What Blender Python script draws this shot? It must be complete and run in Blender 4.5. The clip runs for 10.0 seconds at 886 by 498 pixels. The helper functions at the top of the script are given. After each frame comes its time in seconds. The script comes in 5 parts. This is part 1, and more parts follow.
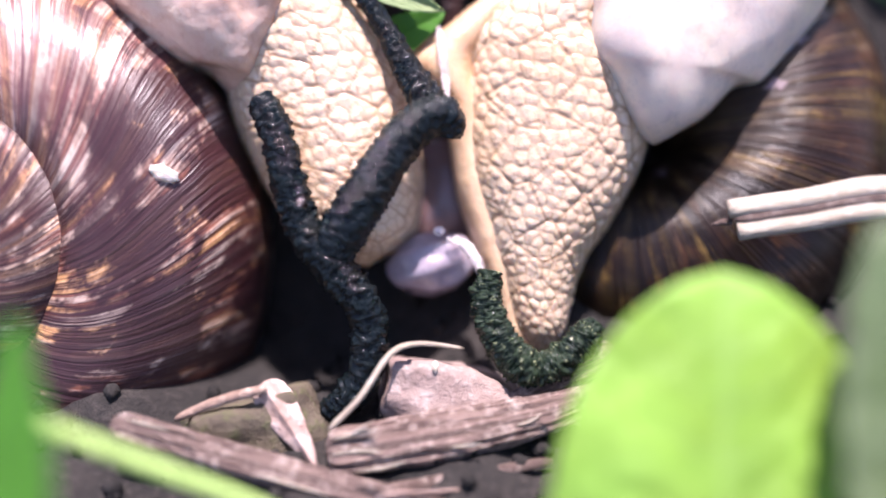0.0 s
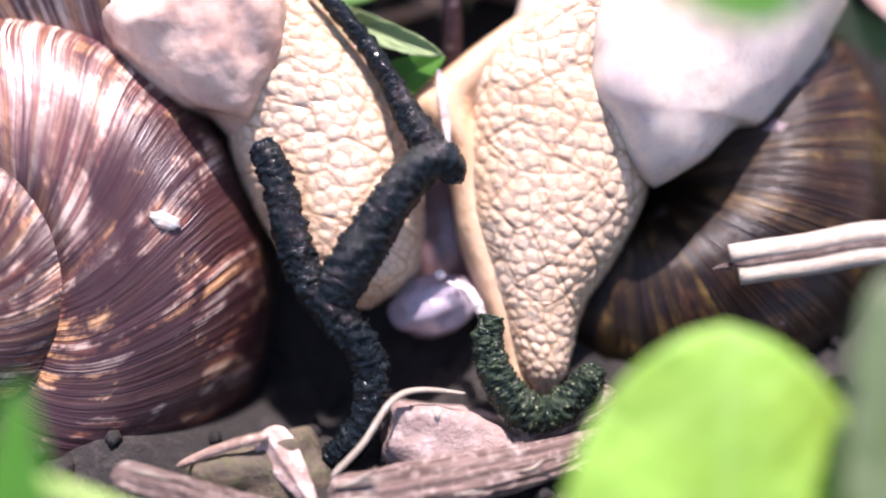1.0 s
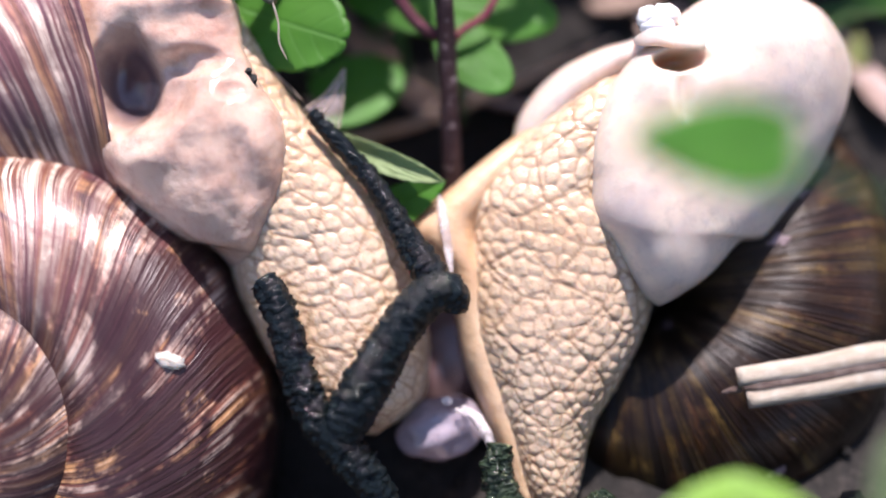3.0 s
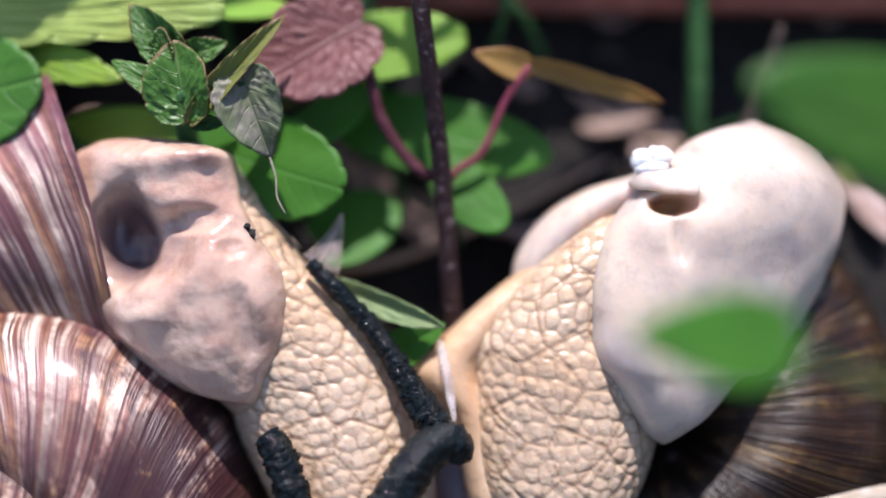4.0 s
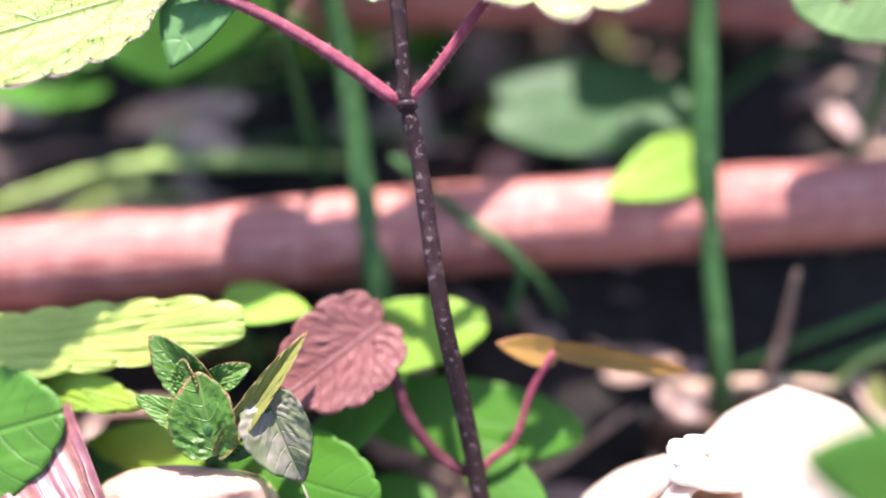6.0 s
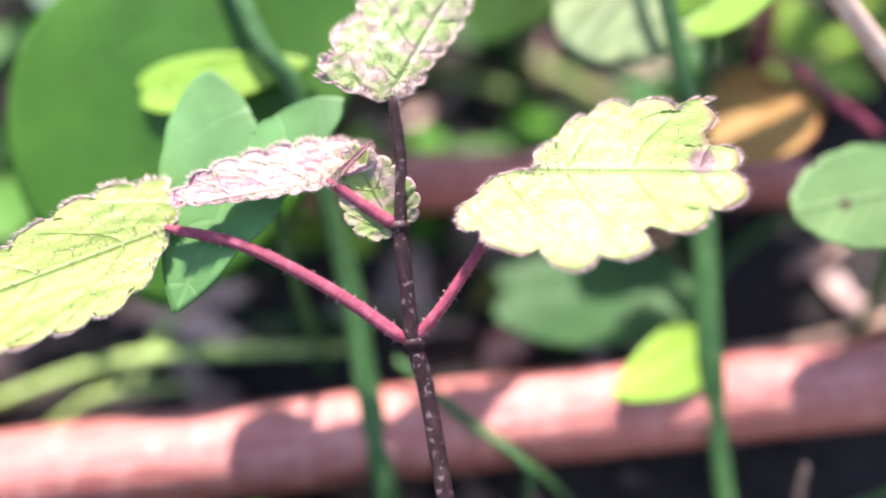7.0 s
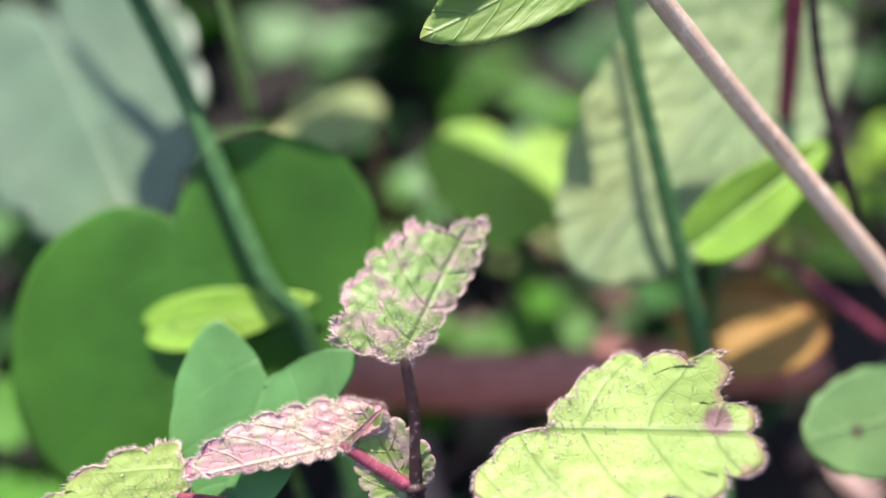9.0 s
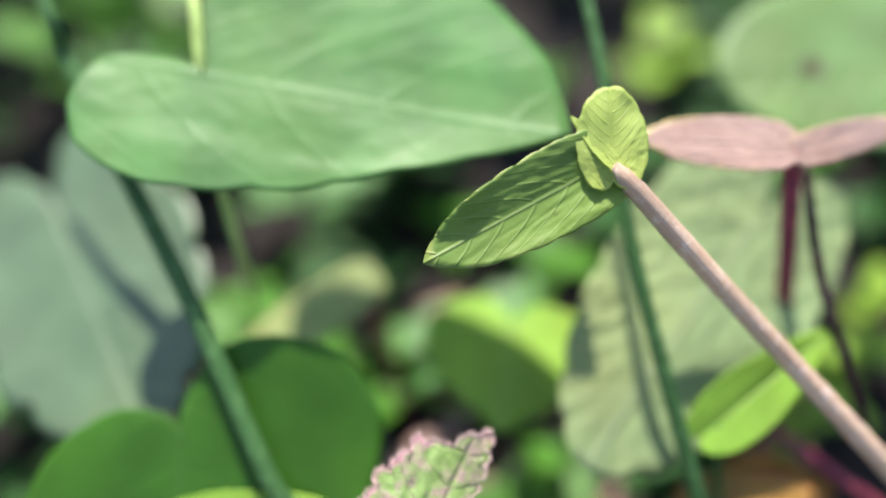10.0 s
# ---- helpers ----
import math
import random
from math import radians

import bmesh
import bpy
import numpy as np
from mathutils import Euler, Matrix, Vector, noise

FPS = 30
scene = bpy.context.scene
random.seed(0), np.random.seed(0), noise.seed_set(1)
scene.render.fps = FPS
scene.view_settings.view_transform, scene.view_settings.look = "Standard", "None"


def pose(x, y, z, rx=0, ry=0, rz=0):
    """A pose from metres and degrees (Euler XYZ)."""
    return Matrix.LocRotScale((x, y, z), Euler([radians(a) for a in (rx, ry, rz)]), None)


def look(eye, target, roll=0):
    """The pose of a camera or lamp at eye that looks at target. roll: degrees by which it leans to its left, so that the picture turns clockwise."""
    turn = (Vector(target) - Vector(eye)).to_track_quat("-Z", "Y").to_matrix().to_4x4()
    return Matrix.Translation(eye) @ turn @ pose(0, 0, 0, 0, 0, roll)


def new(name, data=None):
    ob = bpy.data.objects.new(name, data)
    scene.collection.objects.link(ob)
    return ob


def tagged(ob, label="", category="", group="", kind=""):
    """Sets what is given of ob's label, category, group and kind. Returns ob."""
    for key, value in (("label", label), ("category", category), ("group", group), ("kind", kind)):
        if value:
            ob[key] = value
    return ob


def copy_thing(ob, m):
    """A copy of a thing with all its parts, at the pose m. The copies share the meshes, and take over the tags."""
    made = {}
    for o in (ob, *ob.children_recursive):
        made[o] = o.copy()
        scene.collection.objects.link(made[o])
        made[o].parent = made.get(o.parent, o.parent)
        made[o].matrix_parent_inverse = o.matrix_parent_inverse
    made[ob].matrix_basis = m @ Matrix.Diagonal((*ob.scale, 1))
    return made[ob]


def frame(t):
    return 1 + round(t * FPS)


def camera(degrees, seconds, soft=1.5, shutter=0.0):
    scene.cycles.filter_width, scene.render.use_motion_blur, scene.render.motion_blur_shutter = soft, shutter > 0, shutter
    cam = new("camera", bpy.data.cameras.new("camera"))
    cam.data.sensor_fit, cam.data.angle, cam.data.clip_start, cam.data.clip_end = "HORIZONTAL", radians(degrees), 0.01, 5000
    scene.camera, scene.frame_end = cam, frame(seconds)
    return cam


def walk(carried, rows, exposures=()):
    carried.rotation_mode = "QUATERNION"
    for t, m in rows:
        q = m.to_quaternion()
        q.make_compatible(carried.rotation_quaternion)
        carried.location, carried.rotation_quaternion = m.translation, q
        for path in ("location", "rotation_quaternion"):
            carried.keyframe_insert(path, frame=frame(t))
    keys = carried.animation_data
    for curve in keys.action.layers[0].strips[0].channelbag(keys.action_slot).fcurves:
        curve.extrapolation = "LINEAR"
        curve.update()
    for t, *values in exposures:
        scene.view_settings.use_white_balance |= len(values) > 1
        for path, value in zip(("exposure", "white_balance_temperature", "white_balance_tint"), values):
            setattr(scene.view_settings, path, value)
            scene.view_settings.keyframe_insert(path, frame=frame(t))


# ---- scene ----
cam = camera(50.5, 10.0, soft=1.9)
cam.data.dof.use_dof = True
cam.data.dof.focus_distance = 0.0626
cam.data.dof.aperture_fstop = 5.6
METRES, EYE, TILT, LEAN, TURN = 0.063, 0.052, -45.0, 0.0, 0.0
ROWS = [
    (0.0, 0.0000, 0.0000, 0.0000, 0.00, 0.00, 0.00),
    (0.5, -0.0019, 0.0003, 0.0191, 0.04, 0.22, 0.10),
    (1.0, -0.0023, -0.0000, 0.0414, -0.06, 0.36, 0.25),
    (1.5, -0.0015, -0.0002, 0.0545, -0.11, 0.45, 0.50),
    (2.0, 0.0041, -0.0001, 0.0872, -0.05, 0.68, 1.00),
    (2.5, 0.0004, 0.0018, 0.1134, 0.20, 1.18, 1.41),
    (4.0, 0.0026, -0.0091, 0.2766, 0.12, 3.76, 3.62),
    (4.5, -0.0183, -0.0126, 0.3503, 0.14, 4.88, 4.36),
    (5.0, -0.0103, -0.0162, 0.4096, 0.31, 5.90, 5.12),
    (6.5, -0.0071, -0.0351, 0.6505, -0.07, 8.44, 9.86),
    (7.0, 0.0051, -0.0521, 0.7730, -0.46, 8.81, 10.39),
    (7.5, -0.0001, -0.0531, 0.8057, -0.71, 8.59, 10.64),
    (8.0, 0.0002, -0.0652, 0.8791, -1.10, 8.51, 11.07),
    (8.5, 0.0127, -0.0791, 0.9741, -1.15, 8.82, 11.58),
    (9.0, 0.0256, -0.0886, 1.0359, -1.16, 9.47, 11.89),
    (9.5, 0.0332, -0.1066, 1.1181, -1.37, 10.23, 12.24),
    (10.0, 0.0560, -0.1318, 1.2385, -1.42, 11.00, 13.00),
]
EXPOSURES = [(0.0, 1.5, 6250, 30), (2.5, 1.24, 6400, 25), (4.0, 0.67, 6050, 19), (5.0, 0.93, 6050, 19), (6.5, 2.06, 6650, 27), (7.5, 1.67, 6550, 25), (9.0, 1.4, 6600, 21), (10.0, 1.3, 6750, 16)]
walk(cam, [(t, pose(0, 0, EYE, TILT, LEAN, TURN) @ pose(METRES * x, METRES * y, METRES * z, 90 + pitch, roll, yaw)) for t, x, y, z, yaw, pitch, roll in ROWS], EXPOSURES)

# the bank's own frame: x along it, y into it, z up its face, in millimetres
BANK = pose(0, 0, EYE, TILT, LEAN, TURN)


def W(p):
    return BANK @ (Vector(p) / 1000.0)


# ---- world and sun ----
SUN_FROM = (BANK.to_3x3() @ Vector((0.04, -0.46, 0.887))).normalized()
world = bpy.data.worlds.new("sky")
scene.world = world
world.use_nodes = True
wn = world.node_tree
sky = wn.nodes.new("ShaderNodeTexSky")
sky.sky_type = "NISHITA"
sky.sun_disc = False
sky.sun_elevation = math.asin(SUN_FROM.z)
sky.sun_rotation = math.atan2(SUN_FROM.x, SUN_FROM.y)
wn.links.new(sky.outputs[0], wn.nodes["Background"].inputs[0])
wn.nodes["Background"].inputs[1].default_value = 0.125
sun_data = bpy.data.lights.new("sun", "SUN")
sun_data.energy = 5.0
sun_data.angle = radians(1.0)
sun_data.color = (1.0, 0.95, 0.89)
sun = new("sun", sun_data)
sun.matrix_world = look(SUN_FROM * 5, (0, 0, 0))


# ---- materials ----
class Nodes:
    """Short hand for a node material."""

    def __init__(self, name):
        self.m = bpy.data.materials.new(name)
        self.m.use_nodes = True
        self.t = self.m.node_tree
        self.t.nodes.clear()
        self.out = self.t.nodes.new("ShaderNodeOutputMaterial")

    def put(self, socket, value):
        if isinstance(value, bpy.types.NodeSocket):
            self.t.links.new(value, socket)
        elif value is not None:
            if hasattr(socket.default_value, "__len__") and not hasattr(value, "__len__"):
                value = (value,) * len(socket.default_value)
            if hasattr(value, "__len__") and len(value) == 3 and len(socket.default_value) == 4:
                value = (*value, 1.0)
            socket.default_value = value

    def node(self, kind, **inputs):
        n = self.t.nodes.new("ShaderNode" + kind)
        for key, value in inputs.items():
            self.put(n.inputs[key.replace("_", " ")], value)
        return n

    def coord(self, which="Object"):
        return self.t.nodes.new("ShaderNodeTexCoord").outputs[which]

    def mapped(self, vec, scale=(1, 1, 1), loc=(0, 0, 0)):
        return self.node("Mapping", Vector=vec, Scale=scale, Location=loc).outputs[0]

    def noise(self, vec, scale, detail=4, rough=0.55, warp=0.0):
        return self.node("TexNoise", Vector=vec, Scale=scale, Detail=detail, Roughness=rough, Distortion=warp).outputs["Fac"]

    def voronoi(self, vec, scale, feature="F1", out="Distance", rand=1.0):
        n = self.t.nodes.new("ShaderNodeTexVoronoi")
        n.feature = feature
        self.put(n.inputs["Vector"], vec)
        self.put(n.inputs["Scale"], scale)
        self.put(n.inputs["Randomness"], rand)
        return n.outputs[out]

    def math(self, op, a, b=None, c=None, clamp=False):
        n = self.t.nodes.new("ShaderNodeMath")
        n.operation, n.use_clamp = op, clamp
        for s, v in zip(n.inputs, (a, b, c)):
            self.put(s, v)
        return n.outputs[0]

    def ramp(self, fac, *stops):
        n = self.t.nodes.new("ShaderNodeValToRGB")
        e = n.color_ramp.elements
        while len(e) < len(stops):
            e.new(0.5)
        for el, (p, c) in zip(e, stops):
            el.position = p
            el.color = (c, c, c, 1) if not hasattr(c, "__len__") else (*c, 1)
        self.put(n.inputs[0], fac)
        return n.outputs[0]

    def mix(self, fac, a, b, blend="MIX"):
        n = self.t.nodes.new("ShaderNodeMix")
        n.data_type, n.blend_type = "RGBA", blend
        self.put(n.inputs[0], fac)
        self.put(n.inputs[6], a)
        self.put(n.inputs[7], b)
        return n.outputs[2]

    def bump(self, height, strength=0.5, distance=0.0002, normal=None):
        n = self.node("Bump", Strength=strength, Distance=distance, Height=height)
        if normal is not None:
            self.put(n.inputs["Normal"], normal)
        return n.outputs[0]

    def principled(self, **inputs):
        return self.node("BsdfPrincipled", **inputs).outputs[0]

    def random(self):
        return self.t.nodes.new("ShaderNodeObjectInfo").outputs["Random"]

    def done(self, shader):
        self.t.links.new(shader, self.out.inputs[0])
        return self.m


def leaf_material(name, face, vein, edge=None, spots=0.25, laterals=7.0, trans=0.35, rough=0.5, spec=0.35, relief=0.00018, spot_col=(0.05, 0.03, 0.015), blotch=None, net_amount=0.1, vein_amount=0.75, scar=None):
    k = Nodes(name)
    uv = k.coord("UV")
    ob = k.coord("Object")
    sep = k.node("SeparateXYZ", Vector=uv)
    u, v = sep.outputs[0], sep.outputs[1]
    av = k.math("ABSOLUTE", v)
    wob = k.math("MULTIPLY", k.math("SUBTRACT", k.noise(ob, 350, 2), 0.5), 0.05)
    mid = k.ramp(k.math("ADD", av, wob), (0.0, 1.0), (0.022, 0.55), (0.06, 0.0))
    saw = k.math("FRACT", k.math("ADD", k.math("MULTIPLY", k.math("SUBTRACT", u, k.math("MULTIPLY", k.math("POWER", av, 1.5), 0.5)), laterals), k.math("MULTIPLY", wob, 4.0)))
    tri = k.math("ABSOLUTE", k.math("SUBTRACT", saw, 0.5))
    lat = k.math("MULTIPLY", k.ramp(tri, (0.0, 1.0), (0.035, 0.4), (0.09, 0.0)), k.ramp(av, (0.0, 1.0), (0.9, 0.25)))
    veins = k.math("MAXIMUM", mid, k.math("MULTIPLY", lat, 0.7))
    net = k.voronoi(ob, 1100, "DISTANCE_TO_EDGE")
    netl = k.ramp(net, (0.0, 0.5), (0.07, 0.0))
    allv = k.math("MAXIMUM", veins, k.math("MULTIPLY", netl, net_amount))
    tone = k.noise(ob, 160, 5)
    col = k.mix(k.ramp(tone, (0.3, 0.0), (0.72, 1.0)), tuple(c * 0.72 for c in face), tuple(min(1, c * 1.25) for c in face))
    col = k.mix(k.ramp(k.noise(ob, 60, 3), (0.42, 0.0), (0.7, 0.45)), col, (face[0] * 1.5, face[1] * 1.12, face[2] * 0.8))
    col = k.mix(k.math("MULTIPLY", allv, vein_amount), col, vein)
    if blotch:
        b = k.ramp(k.noise(ob, 600, 4), (0.44, 0.0), (0.60, 1.0))
        col = k.mix(k.math("MULTIPLY", b, 0.72), col, blotch)
    if edge:
        rad = k.node("Attribute")
        rad.attribute_name = "rim"
        col = k.mix(k.ramp(k.math("ADD", rad.outputs["Fac"], k.math("MULTIPLY", k.math("SUBTRACT", k.noise(ob, 500, 3), 0.5), 0.25)), (0.955, 0.0), (1.02, 0.8)), col, edge)
    if spots:
        sp = k.ramp(k.voronoi(ob, 700 if spots < 0.85 else 1150), (0.06, 1.0), (0.13, 0.0))
        where = k.ramp(k.noise(ob, 120, 3), (0.55 - 0.12 * spots, 0.0), (0.62, 1.0)) if spots < 0.85 else 0.9
        col = k.mix(k.math("MULTIPLY", k.math("MULTIPLY", sp, where), 0.85), col, spot_col)
    if scar:
        du = k.math("SUBTRACT", u, scar[0])
        dv = k.math("MULTIPLY", k.math("SUBTRACT", v, scar[1]), scar[2])
        far = k.math("ADD", k.math("SQRT", k.math("ADD", k.math("MULTIPLY", du, du), k.math("MULTIPLY", dv, dv))), k.math("MULTIPLY", k.math("SUBTRACT", k.noise(ob, 700, 4), 0.5), 0.07))
        col = k.mix(k.ramp(far, (0.045, 0.85), (0.085, 0.0)), col, spot_col)
    height = k.math("ADD", k.math("MULTIPLY", allv, -1.0), k.math("MULTIPLY", k.noise(ob, 900, 3), 0.6))
    nrm = k.bump(height, 0.6, relief)
    a = k.principled(Base_Color=col, Roughness=rough, Specular_IOR_Level=spec, Normal=nrm)
    b = k.node("BsdfTranslucent", Color=k.mix(0.5, col, (face[0] * 1.6, face[1] * 1.5, face[2] * 0.5)), Normal=nrm).outputs[0]
    s = k.node("MixShader", Fac=trans)
    k.put(s.inputs[1], a)
    k.put(s.inputs[2], b)
    return k.done(s.outputs[0])


def stem_material(name, a, b, rough=0.5, streak=900.0, speck=None):
    k = Nodes(name)
    uv = k.coord("UV")
    ob = k.coord("Object")
    n1 = k.noise(k.mapped(uv, (6, 30, 1)), 3.0, 4)
    n2 = k.noise(ob, streak, 4)
    col = k.mix(k.ramp(n1, (0.32, 0.0), (0.68, 1.0)), a, b)
    col = k.mix(k.ramp(n2, (0.52, 0.0), (0.75, 0.5)), col, tuple(min(1, 1.9 * c + 0.03) for c in b))
    if speck:
        col = k.mix(k.ramp(k.noise(ob, 1900, 2), (0.60, 0.0), (0.66, 0.9)), col, speck)
    return k.done(k.principled(Base_Color=col, Roughness=rough, Specular_IOR_Level=0.22, Normal=k.bump(k.math("ADD", n1, n2), 0.6, 0.0002)))


def shell_material(name, dark, mid, pale, lit_bloom, pale_amount=0.5, gloss=0.3, lit_turns=(0.0, 0.01), shine=0.4, flake=None, base=0.05):
    """Growth lines run across the coil: u follows the coil, v goes round the tube."""
    k = Nodes(name)
    uv = k.coord("UV")
    ob = k.coord("Object")
    wob = k.noise(ob, 90, 3)
    sep = k.node("SeparateXYZ", Vector=uv)
    u2 = k.math("ADD", sep.outputs[0], k.math("MULTIPLY", k.math("SUBTRACT", wob, 0.5), 0.010))
    vec = k.node("CombineXYZ", X=u2, Y=sep.outputs[1]).outputs[0]
    fine = k.noise(k.mapped(vec, (150, 1.8, 1)), 1.0, 4, 0.62)
    thin = k.noise(k.mapped(vec, (330, 3.4, 1)), 1.0, 3, 0.6)
    hair = k.noise(k.mapped(vec, (620, 7, 1)), 1.0, 2, 0.6)
    broad = k.noise(k.mapped(vec, (40, 2.2, 1)), 1.0, 4, 0.6)
    cross = k.noise(k.mapped(vec, (30, 26, 1)), 1.0, 5, 0.7, 0.3)
    spiral = k.noise(k.mapped(vec, (4, 150, 1)), 1.0, 2, 0.6)
    patch = k.noise(ob, 62, 4, 0.6)
    blot = k.noise(ob, 260, 5, 0.7)
    # Painted light: pale on the sunlit top turns, dim on lower coil and inner whorl.
    along = k.math("MULTIPLY", k.math("ADD", sep.outputs[0], k.math("MULTIPLY", k.math("SUBTRACT", k.noise(ob, 70, 3), 0.5), 0.35)), 0.5)
    lit_zone = k.ramp(along, (0.0, 0.55), (0.12, 0.5), (0.2, 0.03), (lit_turns[0] * 0.5, 0.03), (lit_turns[1] * 0.5, 1.0), (lit_turns[1] * 0.5 + 0.1, 1.0), (lit_turns[1] * 0.5 + 0.22, 0.2))
    zone = k.noise(ob, 44, 3)
    col = k.mix(k.ramp(broad, (0.42, 0.0), (0.58, 1.0)), dark, mid)
    gold = k.math("MULTIPLY", k.ramp(k.noise(k.mapped(vec, (75, 1.6, 1), (3, 0, 0)), 1.0, 3, 0.6), (0.52, 0.0), (0.60, 1.0)), k.ramp(cross, (0.36, 0.0), (0.52, 1.0)))
    col = k.mix(k.math("MULTIPLY", gold, 0.85), col, (mid[0] * 2.9, mid[1] * 4.4, mid[2] * 3.2))
    col = k.mix(k.math("MULTIPLY", k.ramp(zone, (0.40, 0.0), (0.55, 1.0)), k.math("MULTIPLY", lit_zone, 0.72)), col, lit_bloom)
    col = k.mix(k.ramp(thin, (0.40, 0.55), (0.50, 0.0)), col, dark)
    worn = k.ramp(patch, (0.56 - 0.3 * pale_amount, 0.0), (0.68 - 0.25 * pale_amount, 1.0))
    broken = k.ramp(cross, (0.38, 0.3), (0.54, 1.0))
    lines = k.math("MAXIMUM", k.ramp(fine, (0.52, 0.0), (0.58, 1.0)), k.math("MULTIPLY", k.ramp(thin, (0.54, 0.0), (0.61, 1.0)), 0.75))
    streak = k.math("MULTIPLY", lines, k.math("MULTIPLY", broken, k.math("ADD", base, k.math("MULTIPLY", k.math("MULTIPLY", worn, k.math("ADD", 0.3, k.math("MULTIPLY", lit_zone, 1.3))), 0.8))))
    col = k.mix(k.math("MULTIPLY", streak, 0.95, clamp=True), col, pale)
    col = k.mix(k.ramp(blot, (0.60, 0.0), (0.70, 0.35)), col, dark)
    # Dark pigment patches, thickened where the coil would lie in shade.
    col = k.mix(k.math("MULTIPLY", k.ramp(k.noise(k.mapped(vec, (22, 9, 1), (5, 2, 0)), 1.0, 5, 0.68), (0.41, 0.0), (0.49, 0.96)), k.math("SUBTRACT", 1.05, lit_zone, clamp=True)), col, dark)
    if flake:
        col = k.mix(k.ramp(k.noise(k.mapped(ob, (1, 1, 1), (0.011, 0.004, 0.0)), 150, 4, 0.55), (0.615, 0.0), (0.635, 0.85)), col, flake)
    h = k.math("ADD", k.math("MULTIPLY", fine, 1.0), k.math("ADD", k.math("MULTIPLY", broad, 0.6), k.math("ADD", k.math("MULTIPLY", blot, 0.35), k.math("ADD", k.math("MULTIPLY", thin, 0.5), k.math("ADD", k.math("MULTIPLY", hair, 0.2), k.math("MULTIPLY", spiral, 0.12))))))
    rgh = k.math("ADD", gloss, k.math("MULTIPLY", blot, 0.25))
    return k.done(k.principled(Base_Color=col, Roughness=rgh, Specular_IOR_Level=shine, Coat_Weight=0.35 * shine, Coat_Roughness=0.18, Normal=k.bump(h, 0.6, 0.0004)))


def skin_material(name, face, groove, sss=0.25):
    """Warty skin: the furrows come with the mesh, the fine wrinkles from here."""
    k = Nodes(name)
    ob = k.coord("Object")
    at = k.node("Attribute")
    at.attribute_name = "rim"
    fine = k.noise(ob, 1500, 4, 0.6)
    dimple = k.voronoi(ob, 1900, "SMOOTH_F1")
    patchy = k.noise(ob, 110, 4)
    col = k.mix(k.ramp(patchy, (0.36, 0.0), (0.68, 0.8)), face, (face[0] * 0.93, face[1] * 0.80, face[2] * 0.66))
    col = k.mix(k.ramp(fine, (0.45, 0.0), (0.7, 0.35)), col, (face[0] * 0.84, face[1] * 0.78, face[2] * 0.74))
    col = k.mix(k.math("MULTIPLY", at.outputs["Fac"], k.ramp(patchy, (0.3, 0.95), (0.7, 0.6))), col, groove)
    h = k.math("ADD", k.math("MULTIPLY", dimple, -1.0), k.math("MULTIPLY", fine, 0.8))
    rgh = k.math("ADD", 0.26, k.math("MULTIPLY", fine, 0.2))
    return k.done(k.principled(Base_Color=col, Roughness=rgh, Specular_IOR_Level=0.5, Subsurface_Weight=sss, Subsurface_Radius=(0.0012, 0.0006, 0.0003), Subsurface_Scale=1.0, Coat_Weight=0.35, Coat_Roughness=0.15, Normal=k.bump(h, 0.5, 0.00022)))


def smooth_flesh(name, face, blush, rough=0.35, sss=0.3, grain=900.0, pit=None, relief=0.5, depth=1.0):
    k = Nodes(name)
    ob = k.coord("Object")
    n = k.noise(ob, 150, 5, 0.6)
    col = k.mix(k.ramp(n, (0.38, 0.0), (0.7, 1.0)), face, blush)
    f = k.noise(ob, grain, 4, 0.65)
    col = k.mix(k.ramp(f, (0.5, 0.0), (0.72, 0.45)), col, tuple(c * 0.72 for c in blush))
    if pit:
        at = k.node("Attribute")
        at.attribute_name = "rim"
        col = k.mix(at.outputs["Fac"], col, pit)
    h = k.math("ADD", f, k.math("MULTIPLY", k.noise(ob, 260, 3), 2.0))
    return k.done(k.principled(Base_Color=col, Roughness=rough, Specular_IOR_Level=0.5, Subsurface_Weight=sss, Subsurface_Radius=(0.0012, 0.0008, 0.0006), Subsurface_Scale=depth, Coat_Weight=0.5, Coat_Roughness=0.1, Normal=k.bump(h, relief, 0.00025)))


def dropping_material(name, a, b, fleck):
    k = Nodes(name)
    ob = k.coord("Object")
    n = k.noise(ob, 900, 5, 0.65)
    col = k.mix(k.ramp(n, (0.35, 0.0), (0.7, 1.0)), a, b)
    f = k.ramp(k.noise(ob, 2600, 2), (0.64, 0.0), (0.72, 0.8))
    col = k.mix(f, col, fleck)
    h = k.math("ADD", n, k.math("MULTIPLY", k.noise(ob, 3200, 4, 0.7), 0.8))
    return k.done(k.principled(Base_Color=col, Roughness=0.10, Specular_IOR_Level=0.24, Normal=k.bump(h, 0.6, 0.00016)))


